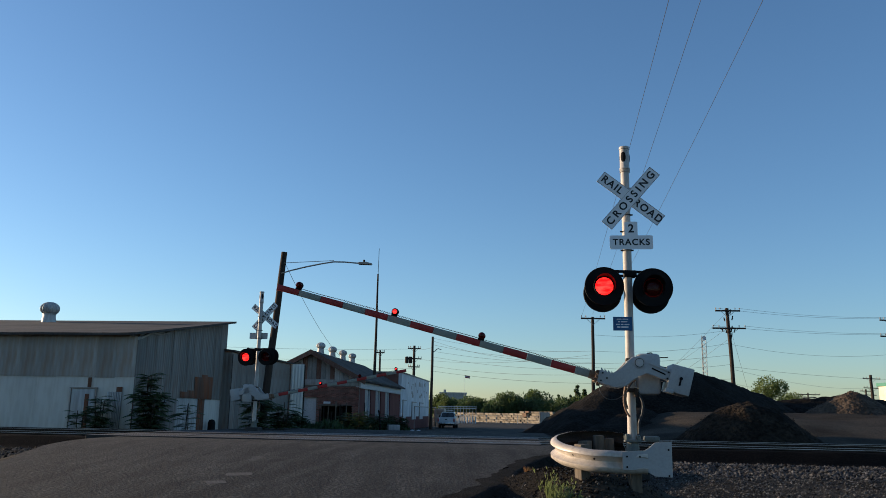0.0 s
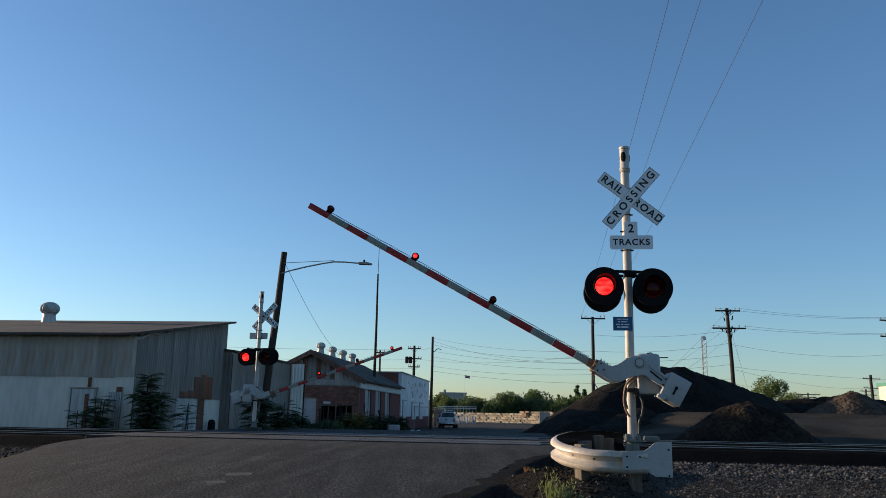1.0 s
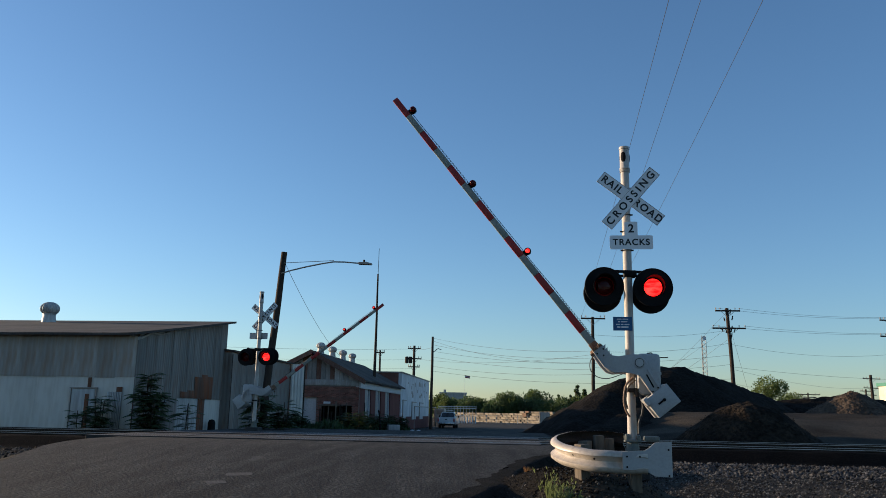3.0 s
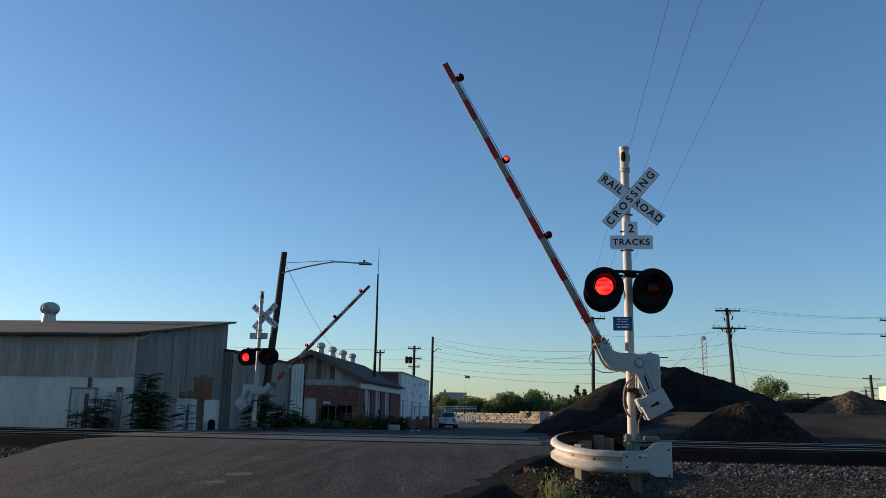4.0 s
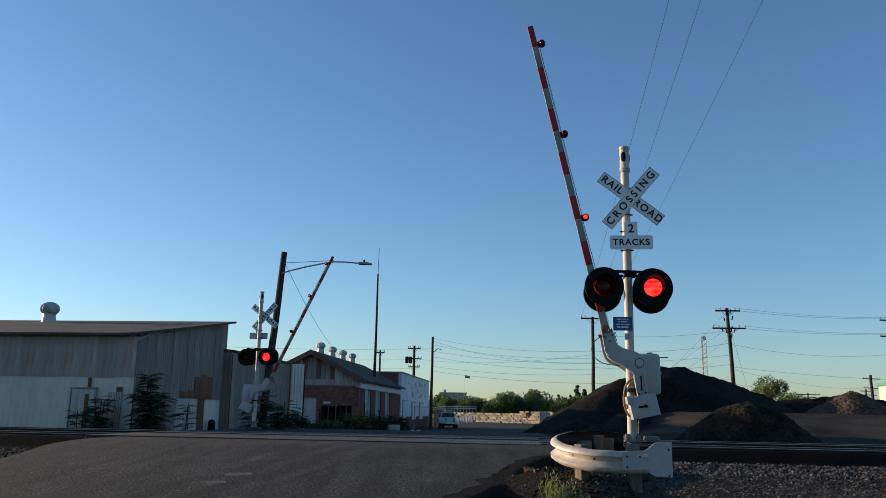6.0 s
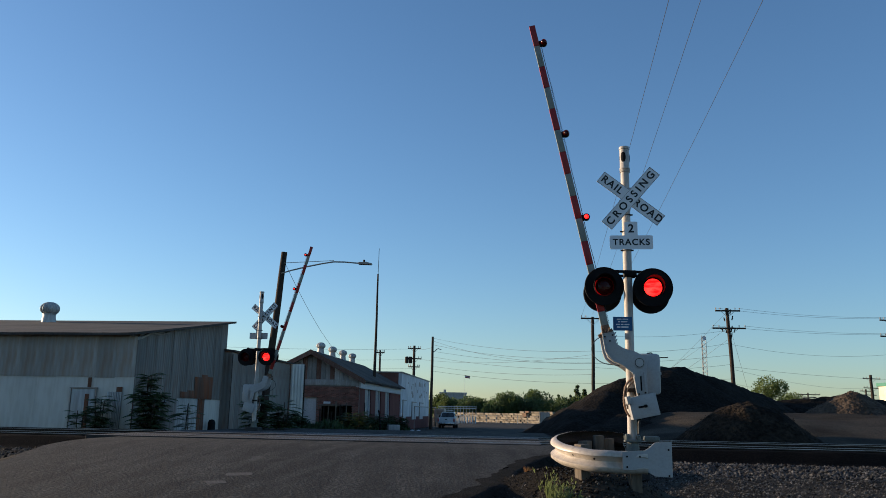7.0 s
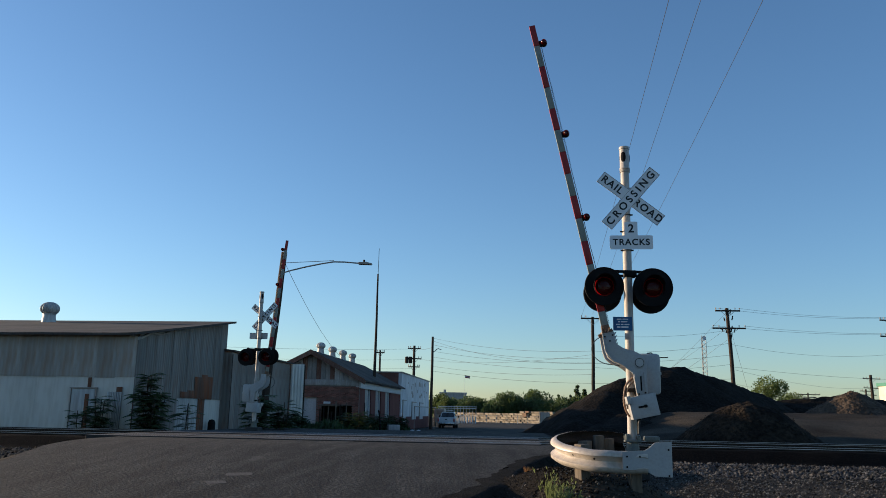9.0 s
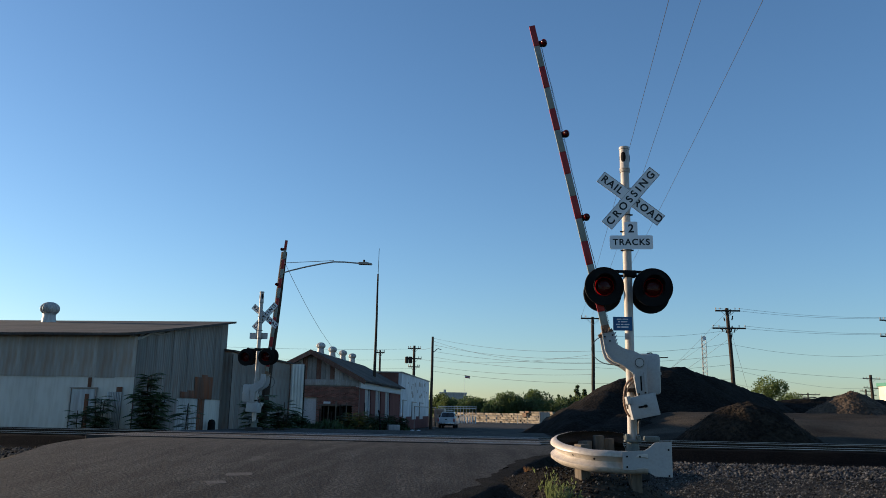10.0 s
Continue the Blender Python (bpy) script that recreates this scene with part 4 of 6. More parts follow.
def turbine(m, r, label):
    """A turbine roof ventilator: neck and a globe of curved vanes."""
    t = thing("roof_ventilator", label, "roof ventilator", m, "roof ventilators")
    bm = lathe(bmesh.new(), [(r * 0.9, -0.4), (r * 0.8, 0.0), (r * 0.64, r * 1.2), (r * 0.7, r * 1.22), (r * 0.7, r * 1.3), (0, r * 1.3)], 20)
    part("neck", bm, SHEET_ZINC, t, "zinc pipe neck")
    bm = bmesh.new()
    n, rings = 44, []
    for i in range(13):
        q = radians(-66 + 138 * i / 12)
        rings.append([bm.verts.new((r * (1.0 if k % 2 else 0.93) * math.cos(q) * math.cos(2 * math.pi * (k + 0.6 * i / 12) / n), r * (1.0 if k % 2 else 0.93) * math.cos(q) * math.sin(2 * math.pi * (k + 0.6 * i / 12) / n), r * 1.86 + r * 0.74 * math.sin(q))) for k in range(n)])
    for p, w in zip(rings, rings[1:]):
        for k in range(n):
            bm.faces.new((p[k], p[(k + 1) % n], w[(k + 1) % n], w[k]))
    bm.faces.new(rings[0][::-1])
    bm.faces.new(rings[-1])
    lathe(bm, [(0, r * 2.58), (r * 0.15, r * 2.57), (r * 0.4, r * 2.52), (r * 0.42, r * 2.44)], 20)
    part("turbine", bm, SHEET_ZINC, t, "ribbed zinc turbine globe")
    return t


def street_frame(s, v, z=0.0):
    return TRACK @ pose(s, v, z)


def tin_shed():
    rng = random.Random(4)
    t = thing("tin_shed", "long low shed of rusty corrugated metal beside the tracks", "shed", street_frame(0, 0, 0))
    s0, s1, v0, v1 = -42.0, -16.3, 31.9, 42.6
    ze, zr, zb = 3.62, 5.32, -0.5
    mid = 1.98
    dark = lambda i: (SHEET_DARK, SHEET_DARK, SHEET_DARK, SHEET_RUST)[(i * 7 + 3) % 4 if i % 5 == 1 else 0]
    pale = lambda i: SHEET_PALE
    tin_wall(t, Vector((s0, v0, 0)), Vector((1, 0, 0)), s1 - s0, zb, mid, pale, rng=rng)
    tin_wall(t, Vector((s0, v0 - 0.03, 0)), Vector((1, 0, 0)), s1 - s0, mid - 0.05, ze, dark, rng=rng)
    slope = lambda d: ze + (zr - ze) * min(1, d / (v1 - v0)) + 0.01
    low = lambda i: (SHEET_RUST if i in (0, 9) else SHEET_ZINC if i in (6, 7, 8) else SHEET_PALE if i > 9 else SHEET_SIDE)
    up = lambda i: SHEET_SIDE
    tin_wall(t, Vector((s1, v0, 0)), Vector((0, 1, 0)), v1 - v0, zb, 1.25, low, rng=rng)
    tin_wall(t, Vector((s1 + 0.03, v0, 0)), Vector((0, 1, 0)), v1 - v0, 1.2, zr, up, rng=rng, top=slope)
    # roof with sagging eave
    bm = bmesh.new()
    n = 60
    rows = []
    for i in range(n + 1):
        s = s0 - 0.3 + (s1 + 0.45 - s0 + 0.3) * i / n
        sag = 0.05 * noise.noise(Vector((s * 0.35, 0, 3))) + 0.02 * noise.noise(Vector((s * 2, 0, 3)))
        rows.append([bm.verts.new(p) for p in ((s, v0 - 0.45, ze + 0.0 + sag), (s, v0 - 0.45, ze + 0.1 + sag), (s, (v0 + v1) / 2, (ze + zr) / 2 + 0.13), (s, v1 + 0.3, zr + 0.14), (s, v1 + 0.3, zr + 0.04), (s, (v0 + v1) / 2, (ze + zr) / 2 + 0.03))])
    for a, b in zip(rows, rows[1:]):
        for k in range(6):
            bm.faces.new((a[k], b[k], b[(k + 1) % 6], a[(k + 1) % 6]))
    bm.faces.new(rows[0][::-1])
    bm.faces.new(rows[-1])
    part("roof", bm, ROOFING, t, "low brown metal roof with an uneven eave")
    bm = box(bmesh.new(), ((s0 + s1) / 2, v1, (zr + zb) / 2), (s1 - s0, 0.1, zr - zb))
    part("back_wall", bm, SHEET_DARK, t, smooth=None)
    # door with a rusty post and a bright patch
    dx = -18.0
    bm = box(bmesh.new(), (dx, v0 - 0.08, 0.48), (1.0, 0.06, 1.95), None, 0.01)
    door = part("door", bm, SHEET_ZINC, t, "whitish tin door")
    bm = box(bmesh.new(), (dx + 0.18, v0 - 0.13, 0.5), (0.16, 0.05, 1.5), None, 0.01)
    part("rusty_post", bm, SHEET_RUST, door)
    bm = box(bmesh.new(), (dx - 0.55, v0 - 0.1, 0.48), (0.05, 0.08, 2.0), None, 0.01)
    box(bm, (dx + 0.55, v0 - 0.1, 0.48), (0.05, 0.08, 2.0), None, 0.01)
    box(bm, (dx, v0 - 0.1, 1.49), (1.2, 0.08, 0.06), None, 0.01)
    part("door_frame", bm, SHEET_DARK, t)
    bm = bmesh.new()
    for i in range(9):
        box(bm, (-16.95 + 0.07 * i, v0 - 0.09, 0.6), (0.05, 0.05, 1.5), None, 0.006)
    part("slatted_patch", bm, SHEET_ZINC, t)
    for v, w, zz, h in ((39.2, 0.8, 1.75, 1.05), (40.0, 0.8, 1.82, 1.2), (40.75, 0.7, 1.78, 1.12), (38.4, 0.8, 1.42, 0.36), (37.6, 0.8, 1.38, 0.28)):
        bm = box(bmesh.new(), (s1 + 0.055, v, zz), (0.006, w, h), None, 0.002)
        part("wall_patch", bm, SHEET_RUST, t)
    for ds, zz, w, h in ((0.2, 1.72, 0.16, 0.4), (1.5, 0.6, 0.26, 1.9)):
        part("rust_patch", box(bmesh.new(), (dx + ds, v0 - 0.05, zz), (w, 0.006, h), None, 0.002), SHEET_RUST, t)
    bm = bmesh.new()
    prev = None
    for i in range(13):
        v = v0 + 0.1 + 4.6 * i / 12
        z = slope(max(0.0, v - v0)) - 0.02 - 0.06 * math.sin(i * 1.1)
        d = 0.13 * (1 - i / 13)
        ring = [bm.verts.new(p) for p in ((s1 + 0.16, v, z), (s1 + 0.13, v, z - d), (s1 + 0.1, v, z - d), (s1 + 0.12, v, z))]
        if prev:
            for k in range(4):
                bm.faces.new((prev[k], ring[k], ring[(k + 1) % 4], prev[(k + 1) % 4]))
        prev = ring
    part("loose_flashing", bm, SHEET_DARK, t, "bent grey strip of flashing under the roof edge", smooth=None)
    bm = lathe(bmesh.new(), [(0.19, -0.4), (0.19, 0.0), (0.13, 0.13), (0, 0.17)], 14, pose(s1 + 0.35, 40.6, 0.05))
    part("vent_pipe", bm, BLACK, t)
    return t


tin_shed()
turbine(street_frame(-25.6, 41.0, 4.95), 0.5, "big zinc turbine ventilator on the shed roof")


def lean_to():
    rng = random.Random(9)
    t = thing("tin_lean_to", "lower corrugated metal lean-to behind the shed", "shed", street_frame(0, 0, 0))
    s, v0, v1, z0, z1 = -15.8, 42.45, 53.6, -0.7, 3.75
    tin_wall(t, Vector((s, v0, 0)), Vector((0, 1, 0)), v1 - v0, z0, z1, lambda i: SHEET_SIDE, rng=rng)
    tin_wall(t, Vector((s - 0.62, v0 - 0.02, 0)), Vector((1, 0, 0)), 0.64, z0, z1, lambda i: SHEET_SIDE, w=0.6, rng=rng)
    tin_wall(t, Vector((s + 0.02, v1, 0)), Vector((1, 0.12, 0)).normalized(), 0.95, z0, z1 + 0.05, lambda i: SHEET_BRIGHT, rng=rng)
    tin_wall(t, Vector((s - 4.0, v1 + 0.2, 0)), Vector((1, 0, 0)), 4.0, z0, z1, lambda i: SHEET_DARK, rng=rng)
    bm = prism(bmesh.new(), [(s - 4.2, z1 + 0.5), (s + 0.15, z1 + 0.02), (s + 0.15, z1 + 0.12), (s - 4.2, z1 + 0.6)], v0, v1 + 0.3)
    part("roof", bm, ROOFING, t)
    return t


lean_to()


def brick_building():
    rng = random.Random(11)
    s1, v0, L, W = -12.2, 59.0, 19.4, 7.2
    s0 = s1 - W
    ze, za, zb = 3.15, 5.0, -1.0
    t = thing("brick_building", "old red brick workshop with a boarded gable and four ventilators", "workshop", street_frame(0, 0, 0))
    # front wall of brick courses with two openings
    o1, o2 = (s0 + 3.05, s0 + 4.05, 1.7), (s0 + 4.4, s1 - 0.45, 1.15)
    bm = bmesh.new()
    top = 2.55
    box(bm, ((s0 + o1[0]) / 2, v0 + 0.15, (top + zb) / 2), (o1[0] - s0, 0.3, top - zb))
    box(bm, ((o1[1] + o2[0]) / 2, v0 + 0.15, (top + zb) / 2), (o2[0] - o1[1], 0.3, top - zb))
    box(bm, ((s1 + o2[1]) / 2, v0 + 0.15, (top + zb) / 2), (s1 - o2[1], 0.3, top - zb))
    box(bm, ((o1[0] + o1[1]) / 2, v0 + 0.15, (top + o1[2]) / 2), (o1[1] - o1[0], 0.3, top - o1[2]))
    box(bm, ((o2[0] + o2[1]) / 2, v0 + 0.15, (top + o2[2]) / 2), (o2[1] - o2[0], 0.3, top - o2[2]))
    front = part("front_wall", bm, MORTAR, t, "red brick wall with recessed joints", smooth=None)
    verts, faces = [], []
    ch = 0.085
    for c in range(int((top - zb) / ch)):
        z = zb + c * ch
        x = s0 - (0.13 if c % 2 else 0.0)
        while x < s1:
            a, b = max(x + 0.006, s0), min(x + 0.25, s1)
            mid = (a + b) / 2
            if b - a > 0.05 and not ((o1[0] - 0.05 < mid < o1[1] + 0.05 and z < o1[2]) or (o2[0] - 0.05 < mid < o2[1] + 0.05 and z < o2[2])):
                y = v0 - 0.012 + rng.uniform(-0.004, 0.004)
                k = len(verts)
                verts += [(a, y, z + 0.008), (b, y, z + 0.008), (b, y, z + ch - 0.008), (a, y, z + ch - 0.008), (a, v0 + 0.01, z + 0.008), (b, v0 + 0.01, z + 0.008), (b, v0 + 0.01, z + ch - 0.008), (a, v0 + 0.01, z + ch - 0.008)]
                faces += [(k, k + 1, k + 2, k + 3), (k + 1, k + 5, k + 6, k + 2), (k + 4, k, k + 3, k + 7), (k + 3, k + 2, k + 6, k + 7), (k, k + 4, k + 5, k + 1)]
            x += 0.262
    me = bpy.data.meshes.new("brickwork")
    me.from_pydata(verts, [], faces)
    me.materials.append(BRICK)
    tagged(place(new("brickwork", me), front), kind="stuff")
    part("lintel_band", box(bmesh.new(), ((s0 + s1) / 2, v0 + 0.1, 2.78), (W, 0.36, 0.44), None, 0.02), BOARD, t, "grey timber band")
    # gable boards
    n = 20
    for i in range(n):
        a, b = s0 + 0.15 + (W - 0.3) * i / n, s0 + 0.15 + (W - 0.3) * (i + 1) / n - 0.02
        zt = [za - 0.12 - abs(x - (s0 + s1) / 2) * (za - ze) / (W / 2) for x in (a, b)]
        bm = prism(bmesh.new(), [(a, 3.0), (b, 3.0), (b, max(3.02, zt[1])), (a, max(3.02, zt[0]))], v0 + 0.03 + 0.01 * (i % 2), v0 + 0.1)
        part("gable_board", bm, RUSTBOARD if i in (8, 11, 14) else BOARD, t, smooth=None)
    # roof, two slopes, and barge boards
    mid = (s0 + s1) / 2
    for sx in (-1, 1):
        e = mid + sx * (W / 2 + 0.5)
        zl = ze - 0.5 * (za - ze) / (W / 2)
        bm = prism(bmesh.new(), [(mid, za), (e, zl), (e, zl + 0.12), (mid, za + 0.13)], v0 - 0.5, v0 + L + 0.2)
        part("roof_slope", bm, ROOFING, t, "brown grey roofing", smooth=None)
        bm = prism(bmesh.new(), [(mid, za - 0.2), (e + sx * 0.03, zl - 0.24), (e + sx * 0.03, zl + 0.15), (mid, za + 0.16)], v0 - 0.58, v0 - 0.503)
        part("barge_board", bm, RUSTBOARD, t, "rust brown barge board")
    # street side: red stucco, white band, tall windows between pilasters
    wins = [(2.2, 2.6), (6.6, 2.6), (11.2, 2.6)]
    edges = [0.0] + [q for a, w in wins for q in (a, a + w)] + [L]
    for a, b in zip(edges[::2], edges[1::2]):
        part("wall_pier", box(bmesh.new(), (s1 - 0.15, v0 + (a + b) / 2, (2.4 + zb) / 2), (0.3, b - a, 2.4 - zb)), STUCCO_RED, t, "faded red wall towards the street", smooth=None)
    for a, w in wins:
        part("wall_apron", box(bmesh.new(), (s1 - 0.15, v0 + a + w / 2, (zb - 0.35) / 2), (0.3, w, -0.35 - zb)), STUCCO_RED, t, smooth=None)
    part("white_band", box(bmesh.new(), (s1 - 0.08, v0 + L / 2, 2.72), (0.4, L, 0.62), None, 0.02), TRIM, t, "white painted band under the eave")
    for a, w in wins:
        bm = box(bmesh.new(), (s1 - 0.2, v0 + a + w / 2, 1.05), (0.03, w, 2.8))
        win = part("window", bm, PANE, t, "tall dusty window", smooth=None)
        bm = box(bmesh.new(), (s1 - 0.02, v0 + a + 0.45, 1.05), (0.1, 0.9, 2.75), None, 0.01)
        part("shutter", bm, BOARD, win, "grey boarded shutter")
        bm = bmesh.new()
        box(bm, (s1 - 0.15, v0 + a + w - 0.07, 1.05), (0.1, 0.12, 2.75))
        box(bm, (s1 - 0.15, v0 + a + 0.97 + (w - 0.9) / 2, 1.3), (0.06, 0.06, 2.2))
        part("window_frame", bm, TRIM, win, smooth=None)
    bm = box(bmesh.new(), (mid, v0 + L, (ze + zb) / 2), (W, 0.3, ze - zb))
    box(bm, (s0 + 0.15, v0 + L / 2, (ze + zb) / 2), (0.3, L, ze - zb))
    part("hidden_wall", bm, STUCCO_RED, t, smooth=None)
    # openings of the front
    bm = box(bmesh.new(), ((o1[0] + o1[1]) / 2, v0 + 0.2, 0.35), (o1[1] - o1[0], 0.05, 2.8))
    part("door", bm, TRIM, t, "pale blue grey door", smooth=None)
    bm = box(bmesh.new(), ((o2[0] + o2[1]) / 2, v0 + 2.2, 0.1), (o2[1] - o2[0] + 1, 0.1, 2.6))
    part("porch_back", bm, DARKVOID, t, smooth=None)
    for k, top_z in ((0.04, 0.9), (0.16, 1.0), (0.3, 1.1), (0.42, 0.7), (0.55, 1.45), (0.68, 1.2), (0.72, 0.95), (0.86, 1.35)):
        x = o2[0] + k * (o2[1] - o2[0])
        part("porch_post", box(bmesh.new(), (x, v0 - 0.5 - 0.25 * (k * 7 % 1), (top_z - 1.2) / 2), (0.08, 0.08, top_z + 1.2), None, 0.01), POST if k in (0.3, 0.55, 0.86) else TIE, t)
    part("porch_rail", box(bmesh.new(), (o2[0] + 0.9, v0 - 0.62, 1.12), (1.8, 0.05, 0.1), None, 0.008), POST, t)
    part("white_scrap", box(bmesh.new(), (o2[0] + 0.6, v0 - 0.68, 1.22), (0.5, 0.04, 0.16), pose(0, 0, 0, 0, 0.4), 0.02), TRIM, t, "scrap of white sheeting")
    return t


brick_building()
for d in (2.5, 6.35, 10.2, 14.05):
    turbine(street_frame(-15.85, 59.0 + d, 5.0), 0.36, "zinc turbine ventilator on the workshop ridge")


def white_building():
    s1, v0, L, W = -12.1, 78.6, 22.6, 10.0
    zt, zb = 4.5, -1.4
    t = thing("white_building", "flat-roofed building with a peeling white wall to the street", "building", street_frame(0, 0, 0))
    bm = box(bmesh.new(), (s1 - 0.15, v0 + L / 2, (zt + 0.3) / 2), (0.3, L, zt - 0.3))
    wall = part("street_wall", bm, STUCCO_WHITE, t, "white painted wall with peeling patches", smooth=None)
    part("lower_wall", box(bmesh.new(), (s1 - 0.13, v0 + L / 2, (zb + 0.32) / 2), (0.3, L, 0.3 - zb)), STUCCO_RED, t, "reddish worn lower wall", smooth=None)
    rng = random.Random(3)
    for i in range(22):
        y, z = v0 + rng.uniform(3, L - 2), rng.uniform(2.4, 4.0)
        bm = bmesh.new()
        box(bm, (s1 + 0.003, y, z), (0.006, rng.uniform(0.25, 0.9), rng.uniform(0.1, 0.5)), None)
        part("bare_patch", bm, SHEET_DARK, wall, smooth=None)
    part("front_wall", box(bmesh.new(), (s1 - W / 2 - 0.15, v0 + 0.15, (zt + zb) / 2), (W - 0.32, 0.3, zt - zb)), BRICK, t, "brown brick front", smooth=None)
    bm = box(bmesh.new(), (s1 - W / 2, v0 + L / 2, zt + 0.05), (W + 0.16, L + 0.16, 0.12), None, 0.02)
    part("parapet", bm, SHEET_DARK, t)
    bm = box(bmesh.new(), (s1 - W, v0 + L / 2, (zt + zb) / 2), (0.3, L, zt - zb))
    box(bm, (s1 - W / 2, v0 + L - 0.15, (zt + zb) / 2), (W - 0.35, 0.3, zt - zb))
    part("hidden_wall", bm, STUCCO_RED, t, smooth=None)
    for y, w, z, h in ((2.0, 2.0, 0.6, 2.6), (9, 3.2, 0.9, 1.8), (15, 3.2, 0.9, 1.8)):
        bm = box(bmesh.new(), (s1 + 0.02, v0 + y, z), (0.05, w, h), None, 0.01)
        d = part("boarded_door", bm, TRIM, t, "pale boarded opening")
        bm = box(bmesh.new(), (s1 + 0.05, v0 + y, z + h / 2), (0.1, w + 0.2, 0.1))
        box(bm, (s1 + 0.05, v0 + y - w / 2 - 0.05, z), (0.1, 0.1, h))
        part("frame", bm, SHEET_DARK, d, smooth=None)
    part("pipe_rail", tube(bmesh.new(), [(s1 + 1.2, v0 + 1, -1), (s1 + 1.2, v0 + 1, 1.3), (s1 + 1.2, v0 + 20, 1.35), (s1 + 1.2, v0 + 20, -1)], 0.05, 6), SHEET_DARK, t)
    return t


white_building()

# ---------------------------------------------------------------- poles and wires


def wires(label, ends, r=0.012, n=28):
    t = thing("overhead_wire", label, "overhead wire")
    for a, b, sag in ends:
        a, b = Vector(a), Vector(b)
        pts = [a.lerp(b, i / n) - Vector((0, 0, sag * 4 * (i / n) * (1 - i / n))) for i in range(n + 1)]
        part("wire", tube(bmesh.new(), pts, r * 0.8, 5), WIRE, t)
    return t


def utility_pole(base, top, r, arms, label, r_top=None, insulators=True, name="utility_pole"):
    """arms: (metres below the top, half length, turn in degrees)."""
    base, top = Vector(base), Vector(top)
    t = thing(name, label, "utility pole", Matrix.Translation(base), "wooden poles")
    way = top - base
    bm = bmesh.new()
    n = 7
    pts = [way * (i / n) + Vector((0.01 * math.sin(i * 1.7), 0.01 * math.cos(i * 2.1), 0)) * (r / 0.14) for i in range(n + 1)]
    pts[0] -= way.normalized() * 0.4
    tube(bm, pts, [r + ((r_top or r * 0.7) - r) * i / n for i in range(n + 1)], 12)
    part("pole", bm, POLE, t, "dark creosoted wooden pole")
    for down, half, turn in arms:
        c = way * ((way.length - down) / way.length)
        m = Matrix.Translation(c) @ Matrix.Rotation(radians(turn), 4, "Z")
        bm = box(bmesh.new(), (0, -0.16, 0), (half * 2, 0.1, 0.13), m, 0.01)
        arm = part("crossarm", bm, POLE, t)
        bm = bmesh.new()
        for sx in (-1, 1):
            tube(bm, [m @ Vector((sx * half * 0.55, -0.16, -0.04)), m @ Vector((0, -0.14, -0.55))], 0.018, 5)
        part("brace", bm, SHEET_DARK, arm)
        if insulators:
            for q in (-0.95, -0.6, 0.6, 0.95):
                bm = lathe(bmesh.new(), [(0.02, 0.05), (0.02, 0.12), (0.055, 0.13), (0.03, 0.18), (0.05, 0.2), (0.03, 0.25), (0, 0.26)], 8, m @ Matrix.Translation((q * half, -0.16, 0.02)))
                part("insulator", bm, SHEET_DARK, arm)
    return t


# pole by the far signal, with a street lamp on a long bracket
leaning = utility_pole((-8.27, 38.2, -0.5), (-7.63, 38.2, 8.2), 0.19, [], "leaning dark wooden pole with a street lamp bracket", 0.14)


def street_lamp(root, tip, label, parent_r=0.035):
    root, tip = Vector(root), Vector(tip)
    t = thing("street_lamp", label, "street lamp")
    d = tip - root
    pts = [root + d * k + Vector((0, 0, rise)) for k, rise in ((0, 0), (0.12, 0.08), (0.3, 0.16), (0.5, 0.22), (0.66, 0.24), (0.8, 0.16), (1.0, 0.0))]
    part("bracket", tube(bmesh.new(), pts, parent_r, 8), SHEET_DARK, t, "curved steel bracket")
    if d.length > 2:
        part("stay_rod", tube(bmesh.new(), [root + Vector((0, 0, 0.5)), pts[4] + Vector((0, 0, 0.06))], 0.014, 6), SHEET_DARK, t)
    u = Vector((d.x, d.y, 0)).normalized()
    m = Matrix.Translation(tip) @ Matrix.Rotation(math.atan2(u.y, u.x), 4, "Z")
    k = min(1.0, d.length / 4)
    bm = prism(bmesh.new(), [(x * k, z * k) for x, z in ((-0.1, -0.05), (0.5, -0.08), (0.56, -0.02), (0.3, 0.06), (-0.1, 0.05))], -0.13 * k, 0.13 * k, 0.02 * k)
    bm.transform(m)
    head = part("lamp_head", bm, SHEET_DARK, t, "flat grey lamp head")
    part("photocell", lathe(bmesh.new(), [(0.05 * k, 0.04 * k), (0.05 * k, 0.17 * k), (0, 0.18 * k)], 10, m @ Matrix.Translation((0.15 * k, 0, 0))), BLACK, head)
    return t


street_lamp((-7.7, 38.1, 7.15), (-3.85, 37.4, 7.57), "grey street lamp on a long curved bracket")
wires("thin wire from the leaning pole down to the workshop", [((-7.65, 38.2, 7.8), (-8.6, 70.0, 5.3), 0.5)], 0.014)
utility_pole((-5.68, 70.0, -0.9), (-5.66, 70.0, 12.6), 0.16, [], "tall slender dark mast behind the workshop", 0.07, name="radio_mast")
wires("thin whip at the top of the mast", [((-5.66, 70.0, 12.5), (-5.64, 70.0, 14.9), 0.0)], 0.03, 3)
utility_pole((-0.98, 87.0, -1.1), (-0.92, 87.0, 8.75), 0.17, [], "dark wooden street pole with a small lamp", 0.12)
street_lamp((-0.88, 87.0, 7.0), (-0.05, 86.7, 7.35), "small street lamp on the pole")
tp = utility_pole((-3.35, 100.0, -1.1), (-3.3, 100.0, 8.8), 0.2, [(0.35, 0.8, 5), (1.6, 0.9, 5), (2.6, 0.7, 5)], "wooden pole with crossarms and transformer cans", 0.15)
